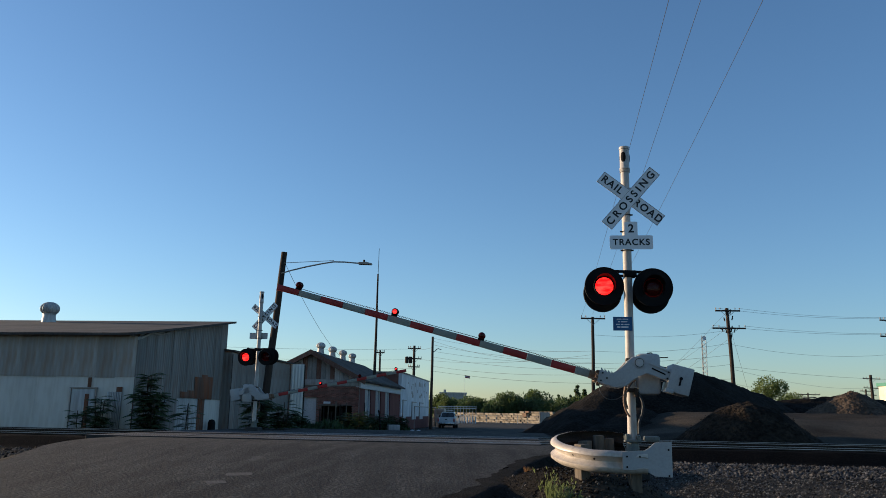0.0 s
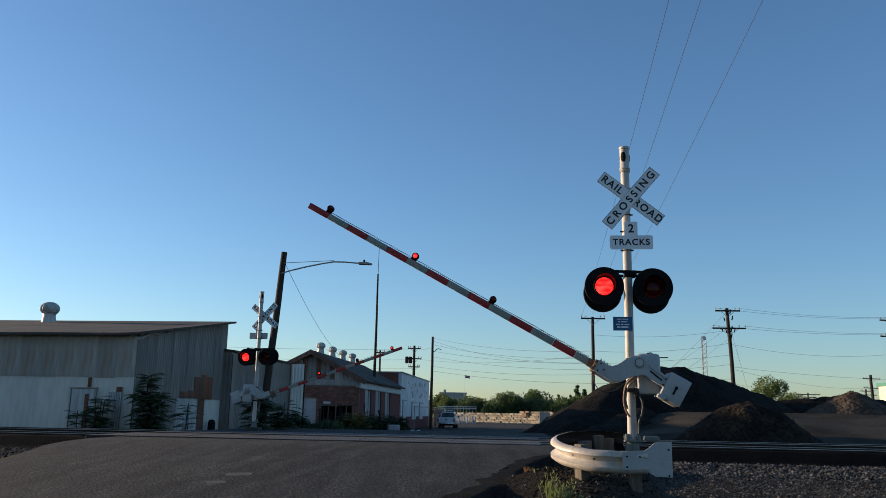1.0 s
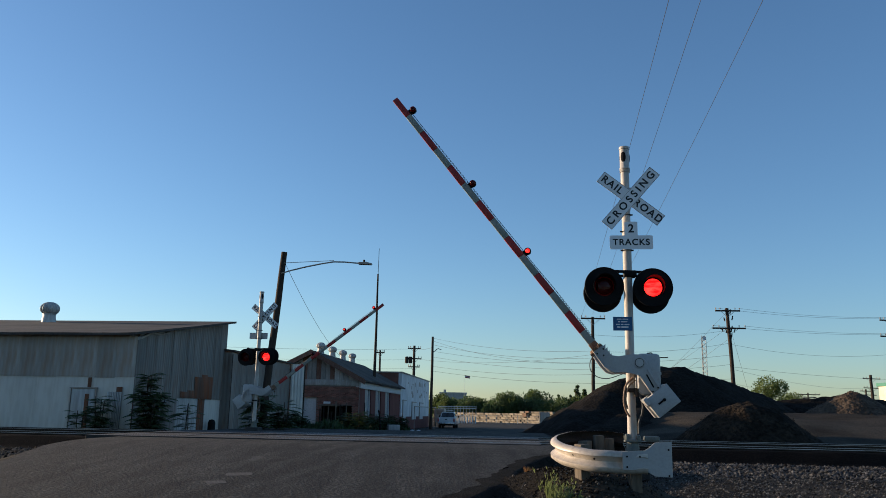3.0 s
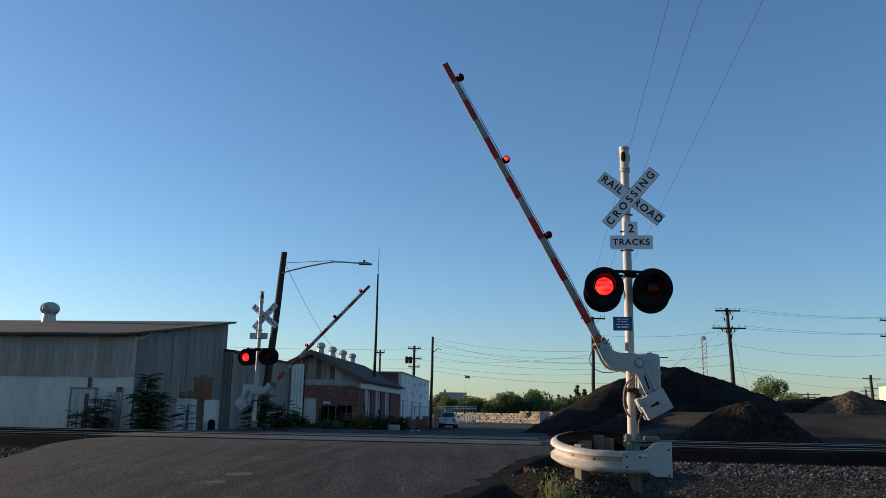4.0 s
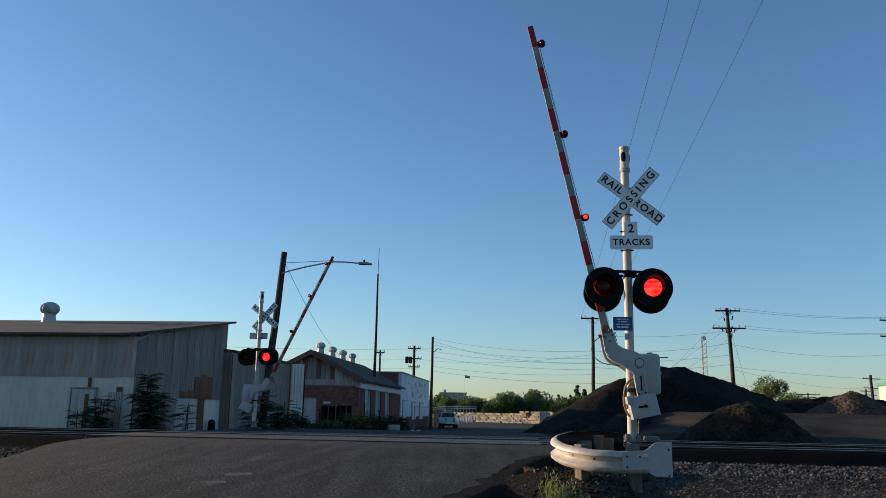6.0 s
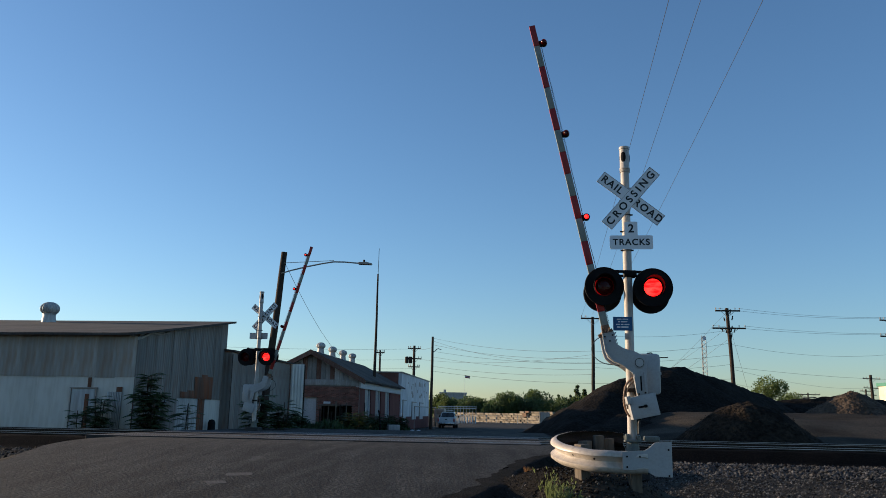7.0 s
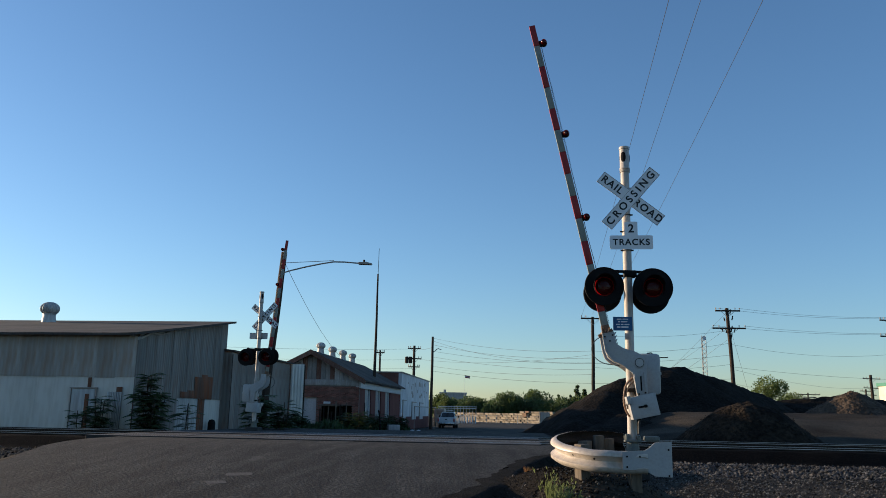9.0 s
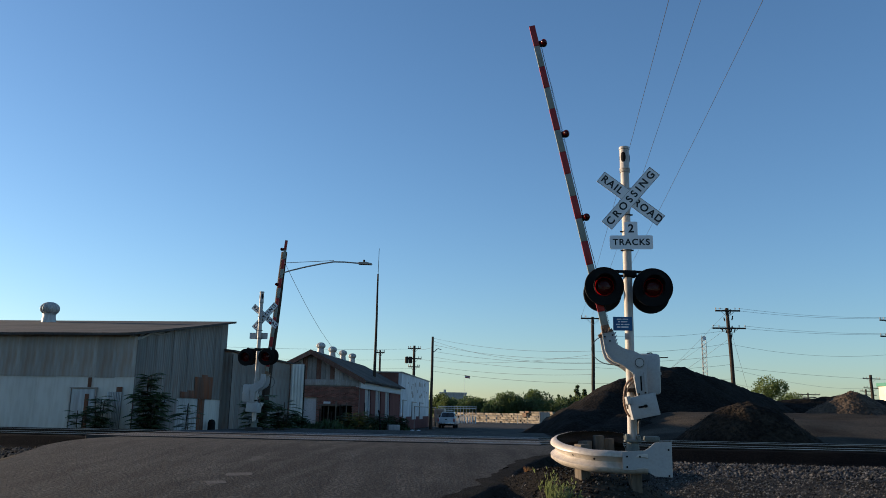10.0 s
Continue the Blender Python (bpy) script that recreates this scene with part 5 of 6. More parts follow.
for dx in (-0.75, -0.3):
    part("transformer", lathe(bmesh.new(), [(0, 0), (0.2, 0.02), (0.22, 0.1), (0.22, 0.75), (0.17, 0.82), (0, 0.84)], 14, Matrix.Translation((dx - 0.1, -0.3, 7.7))), STEEL, tp, "grey transformer can")
utility_pole((-6.9, 92.0, -1.1), (-6.9, 92.0, 7.6), 0.15, [(0.3, 0.5, 5)], "thin wooden pole behind the workshop", 0.1)
utility_pole((13.05, 70.0, -0.6), (13.13, 70.0, 9.15), 0.17, [(0.15, 1.05, 0)], "dark wooden pole with one crossarm behind the heap", 0.13)
two_arm = utility_pole((24.9, 69.0, -0.5), (24.5, 69.0, 10.0), 0.2, [(0.25, 1.05, -4), (1.75, 1.4, -4)], "dark wooden pole with two crossarms", 0.14)
for dx, z, h in ((-0.22, 9.55, 0.5), (0.24, 9.6, 0.45), (0.5, 9.1, 0.4), (-0.5, 9.0, 0.35), (0.3, 8.1, 0.55), (-0.3, 8.0, 0.5), (0.75, 8.05, 0.35), (0.2, 7.4, 0.6), (-0.85, 8.1, 0.3)):
    bm = lathe(bmesh.new(), [(0.03, 0.0), (0.07, 0.04), (0.04, 0.1), (0.07, 0.16), (0.04, 0.22), (0.06, h * 0.8), (0.02, h)], 8, pose(-0.36 + dx * 0.6, -0.12, z + 0.35, 0, 14 * (1 if dx > 0 else -1)))
    part("cutout", bm, STEEL, two_arm, "dark fuse cutout and insulator")
utility_pole((42.5, 75.0, -0.5), (41.7, 75.0, 10.2), 0.2, [(0.3, 1.1, 10), (1.8, 1.3, 10)], "wooden pole with crossarms at the yard's edge", 0.14)
utility_pole((66.0, 125.0, -0.5), (65.9, 125.0, 7.6), 0.26, [(0.6, 1.6, 15), (2.0, 1.6, 15)], "far weathered pole with two crossarms", 0.2)
utility_pole((67.6, 130.0, 0), (67.6, 130.0, 5.6), 0.15, [(0.3, 1.3, 15), (0.9, 1.8, 15)], "low far pole with crossarms", 0.12)
utility_pole((56.1, 125.0, 0), (56.1, 125.0, 4.75), 0.13, [(0.3, 1.8, 5), (0.7, 1.2, 5)], "low far pole top with long crossarms", 0.1)
wires("three long wires over the crossing", [((12.2, 70.0, 9.3), (1.72, -6.0, 10.2), 0.55), ((13.1, 70.0, 9.35), (2.32, -6.0, 10.2), 0.55), ((14.0, 70.0, 9.3), (3.8, -6.0, 10.2), 0.55)], 0.0075, 60)
wires("wires along the street between wooden poles", [((-0.92, 87, 8.6), (13.1, 70, 6.2), 0.5), ((-0.92, 87, 7.9), (13.1, 70, 5.6), 0.5), ((-0.92, 87, 6.6), (13.1, 70, 4.6), 0.35), ((-0.92, 87, 5.6), (13.1, 70, 4.2), 0.35), ((-3.3, 100, 8.3), (-0.92, 87, 7.6), 0.1), ((-3.3, 100, 7.2), (13.1, 70, 5.9), 0.6), ((-40, 80, 7.5), (-3.3, 100, 8.4), 0.5), ((-40, 80, 6.5), (-3.3, 100, 7.1), 0.5), ((-40, 80, 5.5), (-3.3, 100, 6.0), 0.4), ((-0.92, 87, 8.3), (13.1, 70, 5.2), 0.7), ((-0.92, 87, 5.1), (24.72, 69, 4.0), 0.8), ((-0.92, 87, 7.2), (24.65, 69, 6.0), 1.0)], 0.014)
wires("wires between the poles behind the yard", [((25.5, 69, 10.0), (41.7, 75, 10.2), 0.25), ((23.5, 69, 10.0), (41.7, 75, 10.1), 0.3), ((25.8, 69, 8.5), (41.7, 75, 8.7), 0.2), ((23.2, 69, 8.5), (41.7, 75, 8.6), 0.25), ((24.7, 69, 6.9), (47.0, 77, 7.6), 0.9), ((24.7, 69, 5.0), (47, 77, 4.6), 0.3), ((13.1, 70, 7.6), (24.6, 69, 8.1), 0.35), ((13.1, 70, 6.2), (24.6, 69, 7.0), 0.35), ((13.1, 70, 4.8), (24.6, 69, 5.2), 0.3), ((24.7, 69, 4.8), (65, 125, 5.6), 0.6), ((24.7, 69, 3.6), (65, 125, 3.8), 0.5), ((24.6, 69, 8.4), (20.5, 90, 3.0), 0.2), ((24.6, 69, 7.4), (22.0, 95, 2.0), 0.2), ((24.5, 69, 9.7), (22.5, 92, 3.0), 0.2), ((24.7, 69, 8.3), (26.8, 70, 1.0), 0.0)], 0.012)


def lattice_mast(x, y, z0, z1, w, label):
    t = thing("lattice_mast", label, "radio mast", pose(x, y, 0))
    for sx, sy in ((-1, -1), (1, -1), (0, 1)):
        part("leg", tube(bmesh.new(), [(sx * w / 2, sy * w / 2, z0), (sx * w / 2, sy * w / 2, z1)], 0.055, 5), SHEET_ZINC, t)
    bm = bmesh.new()
    k = int((z1 - z0) / w)
    c = [(-w / 2, -w / 2), (w / 2, -w / 2), (0, w / 2)]
    for i in range(k):
        za, zb = z0 + w * i, z0 + w * (i + 1)
        for j in range(3):
            p, q = c[j], c[(j + 1) % 3]
            tube(bm, [(*p, za), (*q, zb)], 0.045, 4)
    part("bracing", bm, SHEET_ZINC, t)
    part("dish", lathe(bmesh.new(), [(0, 0.0), (0.3, 0.08), (0.45, 0.25), (0.4, 0.26), (0, 0.07)], 14, pose(0, -w / 2, z1 - 0.6, 80, 0, 10)), TRIM, t)
    return t


lattice_mast(55.0, 170.0, 0, 17.6, 0.95, "slim grey lattice radio mast far behind the heaps")

# ---------------------------------------------------------------- far end of the street
BLOCK = mat("pale_stone_block", (0.215, 0.18, 0.13), (0.28, 0.237, 0.175), (0.12, 0.095, 0.065), 0.9, grain=3, blotch=0.8, bump=0.4, island=0.4, mottle=0.7)


def block_wall():
    t = thing("block_wall", "pale stacked concrete block wall across the far yard", "wall", pose(2.0, 178.0, -1.5, 0, 0, -50))
    rng = random.Random(8)
    me = mesh_of("block", box(bmesh.new(), (0, 0, 0), (1.2, 0.6, 0.39), None, 0.05), BLOCK)
    for r in range(7):
        for i in range(24):
            if r == 6 and i < 17 or r == 5 and rng.random() < 0.12 or r >= 4 and i == 18:
                continue
            ob = place(new("block", me), t, pose(1.5 + 1.22 * i + (0.6 if r % 2 else 0) + rng.uniform(-0.08, 0.08), rng.uniform(-0.12, 0.12), 0.2 + 0.4 * r, 0, rng.uniform(-0.8, 0.8), rng.uniform(-3, 3)))
    for i, (x, z) in enumerate(((22.9, 2.3), (23.6, 2.7), (23.0, 1.9), (6.5, 0.6), (7.6, 0.6))):
        place(new("brown_block", mesh_of("brown_block", box(bmesh.new(), (0, 0, 0), (1.1, 0.6, 0.38), None, 0.05), RUSTY)), t, pose(x, -0.2, z))
    return t


block_wall()


def pale_fence():
    t = thing("white_railing", "long white railing with upright slats", "railing", pose(-0.3, 143.0, -1.4))
    for i in range(9):
        part("slat", box(bmesh.new(), (2.7 + 0.47 * i, 0, 0.7), (0.2, 0.08, 1.7)), TRIM, t, smooth=None)
    for z, x0, x1 in ((3.25, 0.0, 6.6), (2.95, 0.0, 6.6), (2.6, 0.0, 2.6), (1.7, 2.4, 6.6)):
        part("rail", box(bmesh.new(), ((x0 + x1) / 2, 0.06, z), (x1 - x0, 0.05, 0.1)), TRIM, t, smooth=None)
    for i in range(13):
        part("upright", box(bmesh.new(), (0.06 + 0.54 * i, 0.12, 1.6), (0.06, 0.06, 3.5)), TRIM, t, smooth=None)
    return t


pale_fence()


def chain_fence():
    t = thing("wire_fence", "low wire fence on thin posts", "fence", pose(12.5, 150.0, -1.4, 0, 0, 4))
    for i in range(7):
        part("fence_post", cyl(bmesh.new(), (1.9 * i - 6, 0, 0), (1.9 * i - 6, 0, 1.9), 0.05, None, 6), SHEET_ZINC, t)
    for z in (0.5, 1.1, 1.8):
        part("fence_wire", tube(bmesh.new(), [(-6, 0, z), (5.5, 0, z)], 0.02, 4), SHEET_ZINC, t)
    bm = box(bmesh.new(), (6.6, 0, 1.3), (1.9, 0.06, 2.6))
    part("gate_panel", bm, SHEET_DARK, t, smooth=None)
    return t


chain_fence()


def far_hall():
    t = thing("far_hall", "flat grey green hall far beyond the trees", "building", pose(4.6, 300, -2.4))
    part("wall", box(bmesh.new(), (0, 0, 5), (9.6, 8, 10)), SHEET_ZINC, t, smooth=None)
    part("roof", box(bmesh.new(), (0, 0, 10.2), (10.0, 8.4, 0.5)), SHEET_ZINC, t, smooth=None)
    part("roof_unit", box(bmesh.new(), (-3, 0, 10.9), (0.9, 1, 1.2)), SHEET_ZINC, t, smooth=None)
    return t


far_hall()


def pale_hall():
    t = thing("pale_hall", "cream metal hall with a green roof edge", "building", pose(50.8, 78, -0.1, 0, 0, -3))
    bm = box(bmesh.new(), (0, 4, 2.2), (10, 8, 4.4))
    wall = part("wall", bm, mat("cream_metal", (0.62, 0.55, 0.42), (0.68, 0.6, 0.47), (0.55, 0.48, 0.37), 0.6, grain=8, blotch=1, bump=0.05), t, smooth=None)
    for i in range(33):
        part("rib", box(bmesh.new(), (-4.9 + 0.3 * i, -0.03, 2.2), (0.06, 0.05, 4.3)), wall.data.materials[0], wall, smooth=None)
    part("roof_edge", box(bmesh.new(), (0, 4, 4.55), (10.3, 8.4, 0.35)), mat("green_trim", (0.06, 0.2, 0.14), (0.08, 0.24, 0.17), None, 0.6), t, smooth=None)
    return t


pale_hall()


def flag():
    t = thing("flag", "small flag flying on a far pole", "flag", pose(7.7, 260, 0))
    part("flag_pole", cyl(bmesh.new(), (0, 0, -1), (0, 0, 12.8), 0.04, 0.03, 8), TRIM, t)
    for i, m in enumerate((REDBAND, TRIM, REDBAND)):
        bm = bmesh.new()
        cols = [[bm.verts.new((x, 0.12 * math.sin(x * 2.6) + d, 12.6 - 0.28 * i - dz - 0.25 * x * 0.5)) for dz, d in ((0, 0), (0.28, 0), (0.28, 0.02), (0, 0.02))] for x in (0.05, 0.4, 0.8, 1.2, 1.6)]
        for a, b in zip(cols, cols[1:]):
            for k in range(4):
                bm.faces.new((a[k], a[(k + 1) % 4], b[(k + 1) % 4], b[k]))
        part("stripe", bm, m, t)
    return t


flag()


# ---------------------------------------------------------------- pickup at the kerb
CARWHITE = mat("white_car_paint", (0.52, 0.53, 0.54), (0.57, 0.57, 0.58), None, 0.3, grain=20, blotch=2, bump=0.01, coat=0.5)
GLASS = mat("tinted_car_glass", (0.015, 0.017, 0.02), (0.02, 0.022, 0.025), None, 0.08, bump=0, spec=0.6)
CHROME = mat("dull_chrome", (0.55, 0.55, 0.56), (0.62, 0.62, 0.63), None, 0.25, 0.9, grain=20, blotch=3, bump=0.02)
TYRE = mat("tyre_rubber", (0.02, 0.02, 0.02), (0.03, 0.03, 0.03), None, 0.85, grain=40, bump=0.2)
TAILRED = mat("tail_lamp_red", (0.3, 0.012, 0.01), (0.36, 0.02, 0.015), None, 0.25, bump=0)


def pickup(m):
    t = thing("pickup_truck", "white pickup truck parked at the kerb, seen from behind", "pickup truck", m)
    bm = prism(bmesh.new(), [(0, 0.55), (0, 1.12), (2.05, 1.12), (2.05, 1.2), (4.0, 1.2), (5.5, 1.08), (5.6, 0.9), (5.6, 0.45), (4.9, 0.42), (0.6, 0.42)], -0.98, 0.98, 0.05)
    bm.transform(Matrix.Rotation(radians(90), 4, "Z"))
    body = part("body", bm, CARWHITE, t, "white painted body")
    bm = bmesh.new()
    prof = [(-0.9, 1.18), (-0.72, 1.78), (-0.62, 1.84), (0.62, 1.84), (0.72, 1.78), (0.9, 1.18)]
    a = [bm.verts.new((x, 1.95 + (z - 1.18) * 0.2, z)) for x, z in prof]
    b = [bm.verts.new((x, 4.2 - (z - 1.18) * 1.1, z)) for x, z in prof]
    bm.faces.new(a)
    bm.faces.new(b[::-1])
    for i in range(6):
        j = (i + 1) % 6
        bm.faces.new((a[i], b[i], b[j], a[j]))
    part("cab", bm, CARWHITE, t)
    bm = bmesh.new()
    q = [bm.verts.new((x, 1.94 + (z - 1.18) * 0.2 - d, z)) for d in (0.0, 0.012) for x, z in ((-0.78, 1.24), (0.78, 1.24), (0.64, 1.74), (-0.64, 1.74))]
    bm.faces.new(q[:4])
    bm.faces.new(q[:3:-1])
    for i in range(4):
        bm.faces.new((q[i], q[(i + 1) % 4], q[4 + (i + 1) % 4], q[4 + i]))
    part("rear_window", bm, GLASS, t, "dark tinted rear window")
    for sx in (-1, 1):
        bm = bmesh.new()
        for y0, y1 in ((2.25, 2.95), (3.05, 3.75)):
            box(bm, (sx * 0.83, (y0 + y1) / 2, 1.48), (0.05, y1 - y0, 0.42), Matrix.Rotation(radians(0), 4, "Y"), 0.02)
        part("side_window", bm, GLASS, t)
        part("tail_lamp", box(bmesh.new(), (sx * 0.9, -0.02, 0.92), (0.14, 0.06, 0.36), None, 0.02), TAILRED, t, "red tail lamp")
        part("wing_mirror", box(bmesh.new(), (sx * 1.1, 3.6, 1.3), (0.2, 0.1, 0.24), None, 0.03), BLACK, t)
    gate = part("tailgate", box(bmesh.new(), (0, -0.02, 0.88), (1.6, 0.06, 0.44), None, 0.02), CARWHITE, t)
    part("tailgate_handle", box(bmesh.new(), (0, -0.06, 0.98), (0.26, 0.03, 0.08), None, 0.01), BLACK, gate)
    part("bumper", box(bmesh.new(), (0, -0.1, 0.56), (1.86, 0.2, 0.2), None, 0.04), CHROME, t, "dull chrome bumper")
    part("plate_bar", box(bmesh.new(), (0, -0.206, 0.58), (0.3, 0.012, 0.13), None), TRIM, t, smooth=None)
    for sx in (-0.82, 0.82):
        for y in (1.2, 4.6):
            bm = lathe(bmesh.new(), [(0.2, -0.12), (0.36, -0.13), (0.39, -0.09), (0.39, 0.09), (0.36, 0.13), (0.2, 0.12), (0.2, -0.12)], 24, pose(sx, y, 0.39, 0, 90, 0))
            w = part("wheel", bm, TYRE, t, "black tyre")
            part("rim", lathe(bmesh.new(), [(0, -0.06), (0.2, -0.1), (0.2, 0.1), (0, 0.06)], 18, pose(sx, y, 0.39, 0, 90, 0)), CHROME, w, "steel rim")
    part("underbody", box(bmesh.new(), (0, 2.7, 0.42), (1.5, 4.9, 0.24)), BLACK, t, smooth=None)
    return t


pickup(street_frame(-9.1, 93.0, road_z(0.5, 93.5)))


def trailer(m):
    t = thing("box_trailer", "small dark box trailer with a pale side", "trailer", m)
    part("box", box(bmesh.new(), (0, 1.2, 1.35), (1.3, 2.4, 1.7), None, 0.04), SHEET_DARK, t)
    part("panel", box(bmesh.new(), (0.1, -0.02, 1.75), (0.9, 0.05, 0.5), None, 0.01), BLOCK, t)
    for sx in (-0.6, 0.6):
        part("wheel", lathe(bmesh.new(), [(0, -0.1), (0.3, -0.1), (0.34, -0.05), (0.34, 0.05), (0.3, 0.1), (0, 0.1)], 16, pose(sx, 1.2, 0.34, 0, 90, 0)), TYRE, t)
    return t


trailer(street_frame(-11.1, 104.0, -0.95))

# ---------------------------------------------------------------- plants


def leaf_material(name, c1, c2, c3):
    m = mat(name, c1, c2, c3, 0.6, grain=6, blotch=0.8, bump=0, island=0.45, mottle=0.5, spec=0.25)
    n, l = m.node_tree.nodes, m.node_tree.links
    tr = n.new("ShaderNodeBsdfTranslucent")
    tr.inputs[0].default_value = (c2[0] * 1.6, c2[1] * 1.6, c2[2] * 1.2, 1)
    mx = n.new("ShaderNodeMixShader")
    mx.inputs[0].default_value = 0.3
    l.new(n["Principled BSDF"].outputs[0], mx.inputs[1])
    l.new(tr.outputs[0], mx.inputs[2])
    l.new(mx.outputs[0], n["Material Output"].inputs[0])
    return m


LEAF = leaf_material("dark_leaf", (0.05, 0.08, 0.038), (0.075, 0.11, 0.05), (0.032, 0.05, 0.026))
LEAF_WEED = leaf_material("rank_weed_leaf", (0.034, 0.058, 0.026), (0.05, 0.078, 0.034), (0.024, 0.038, 0.018))
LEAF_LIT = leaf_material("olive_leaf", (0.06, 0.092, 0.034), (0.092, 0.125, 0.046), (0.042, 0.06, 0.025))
LEAF_BRIGHT = leaf_material("sunlit_leaf", (0.085, 0.12, 0.035), (0.13, 0.165, 0.05), (0.05, 0.07, 0.025))
LEAF_SAGE = leaf_material("sage_leaf", (0.1, 0.13, 0.055), (0.15, 0.18, 0.08), (0.07, 0.09, 0.035))
STRAW = mat("dry_straw", (0.34, 0.19, 0.07), (0.42, 0.25, 0.1), (0.26, 0.14, 0.05), 0.9, grain=20, bump=0, island=0.3)
BARK = mat("bark", (0.08, 0.06, 0.045), (0.12, 0.09, 0.07), (0.05, 0.04, 0.03), 0.95, grain=15, blotch=3, bump=0.6, stretch=(3, 3, 0.6))


def quads(name, corners, material):
    """One mesh out of many loose four-cornered leaves."""
    verts = np.asarray(corners, dtype=float).reshape(-1, 3)
    me = bpy.data.meshes.new(name)
    me.from_pydata(verts.tolist(), [], [tuple(range(i, i + 4)) for i in range(0, len(verts), 4)])
    me.materials.append(material)
    return me


def leaf(out, p, way, side, length, width):
    out += [p - side * width * 0.1, p + way * length * 0.45 - side * width * 0.5, p + way * length, p + way * length * 0.45 + side * width * 0.5]


def tree(m, h, r, label, seed, material=None, leaves=1500, size=0.5, trunk=0.28, conifer=False, name="tree"):
    rng = random.Random(seed)
    t = thing(name, label, "tree", m, "trees of the distance")
    bm = bmesh.new()
    cyl(bm, (0, 0, -0.4), (0.04 * h, 0, h * (0.9 if conifer else 0.5)), h * 0.028, h * 0.014, 8)
    lobes = []
    for i in range(9):
        a = rng.uniform(0, 6.28)
        d = r * rng.uniform(0.25, 0.75)
        z = h * rng.uniform(trunk + 0.08, 0.85)
        if conifer:
            z = h * (trunk + (1 - trunk) * (i + 0.4) / 9)
            d = r * 0.12
        lobes.append((Vector((d * math.cos(a), d * math.sin(a), z)), (r * (1.05 - z / h) if conifer else r * rng.uniform(0.35, 0.6))))
        tube(bm, [(0.02 * h, 0, h * 0.3), (d * 0.5 * math.cos(a), d * 0.5 * math.sin(a), (h * 0.35 + z) / 2), lobes[-1][0]], h * 0.008, 5)
    part("trunk", bm, BARK, t, "brown trunk and limbs")
    out = []
    for i in range(leaves):
        c, q = lobes[rng.randrange(9)]
        w = Vector((rng.gauss(0, 1), rng.gauss(0, 1), rng.gauss(0, 0.8))).normalized()
        p = c + w * q * rng.uniform(0.35, 1.08) ** 0.6
        way = (w + Vector((rng.uniform(-1, 1), rng.uniform(-1, 1), rng.uniform(-0.9, 0.6)))).normalized()
        side = way.cross(Vector((rng.uniform(-1, 1), rng.uniform(-1, 1), rng.uniform(-1, 1)))).normalized()
        leaf(out, p, way, side, size * rng.uniform(0.6, 1.2), size * rng.uniform(0.4, 0.8))
    place(new("crown", quads("crown", out, material or LEAF)), t)
    return t


def shrub(m, h, r, label, seed, fronds=60, material=None, flen=0.75, name="shrub"):
    """A tree-of-heaven thicket: upright stems with long feathered leaves."""
    rng = random.Random(seed)
    t = thing(name, label, "shrub", m, "wild shrubs beyond the tracks")
    bm, out = bmesh.new(), []
    stems = []
    for i in range(max(3, fronds // 12)):
        a, d = rng.uniform(0, 6.28), r * rng.uniform(0.0, 0.55)
        top = Vector((d * 1.4 * math.cos(a), d * 1.4 * math.sin(a), h * (1 - 0.55 * (d / r) ** 1.0) * rng.uniform(0.8, 1.0)))
        foot = Vector((d * 0.5 * math.cos(a), d * 0.5 * math.sin(a), -0.1))
        stems.append((foot, top))
        tube(bm, [foot, foot.lerp(top, 0.5) + Vector((rng.uniform(-0.06, 0.06), 0, 0)), top], 0.018, 5)
    part("stem", bm, BARK, t)
    for i in range(fronds * 4):
        foot, top = stems[i % len(stems)]
        p = foot.lerp(top, rng.uniform(0.12, 1.0))
        a = rng.uniform(0, 6.28)
        way = Vector((math.cos(a), math.sin(a), rng.uniform(0.1, 0.9))).normalized()
        L = flen * rng.uniform(0.6, 1.15)
        n = 11
        for k in range(1, n + 1):
            u = k / n
            c = p + way * L * u - Vector((0, 0, 0.45 * L * u * u))
            tang = (way - Vector((0, 0, 0.9 * u))).normalized()
            side = tang.cross(Vector((0, 0, 1)))
            side = side.normalized() if side.length > 0.05 else Vector((1, 0, 0))
            ll = L * 0.3 * math.sin(math.pi * (0.15 + 0.8 * u))
            for sg in (-1, 1):
                w = (side * sg + tang * 0.45 - Vector((0, 0, 0.25))).normalized()
                leaf(out, c, w, w.cross(Vector((0.1, 0.2, 1))).normalized(), ll, ll * 0.42)
    place(new("foliage", quads("foliage", out, material or LEAF)), t)
    return t


def at_ground(x, y):
    return pose(x, y, ground_z(x, y))


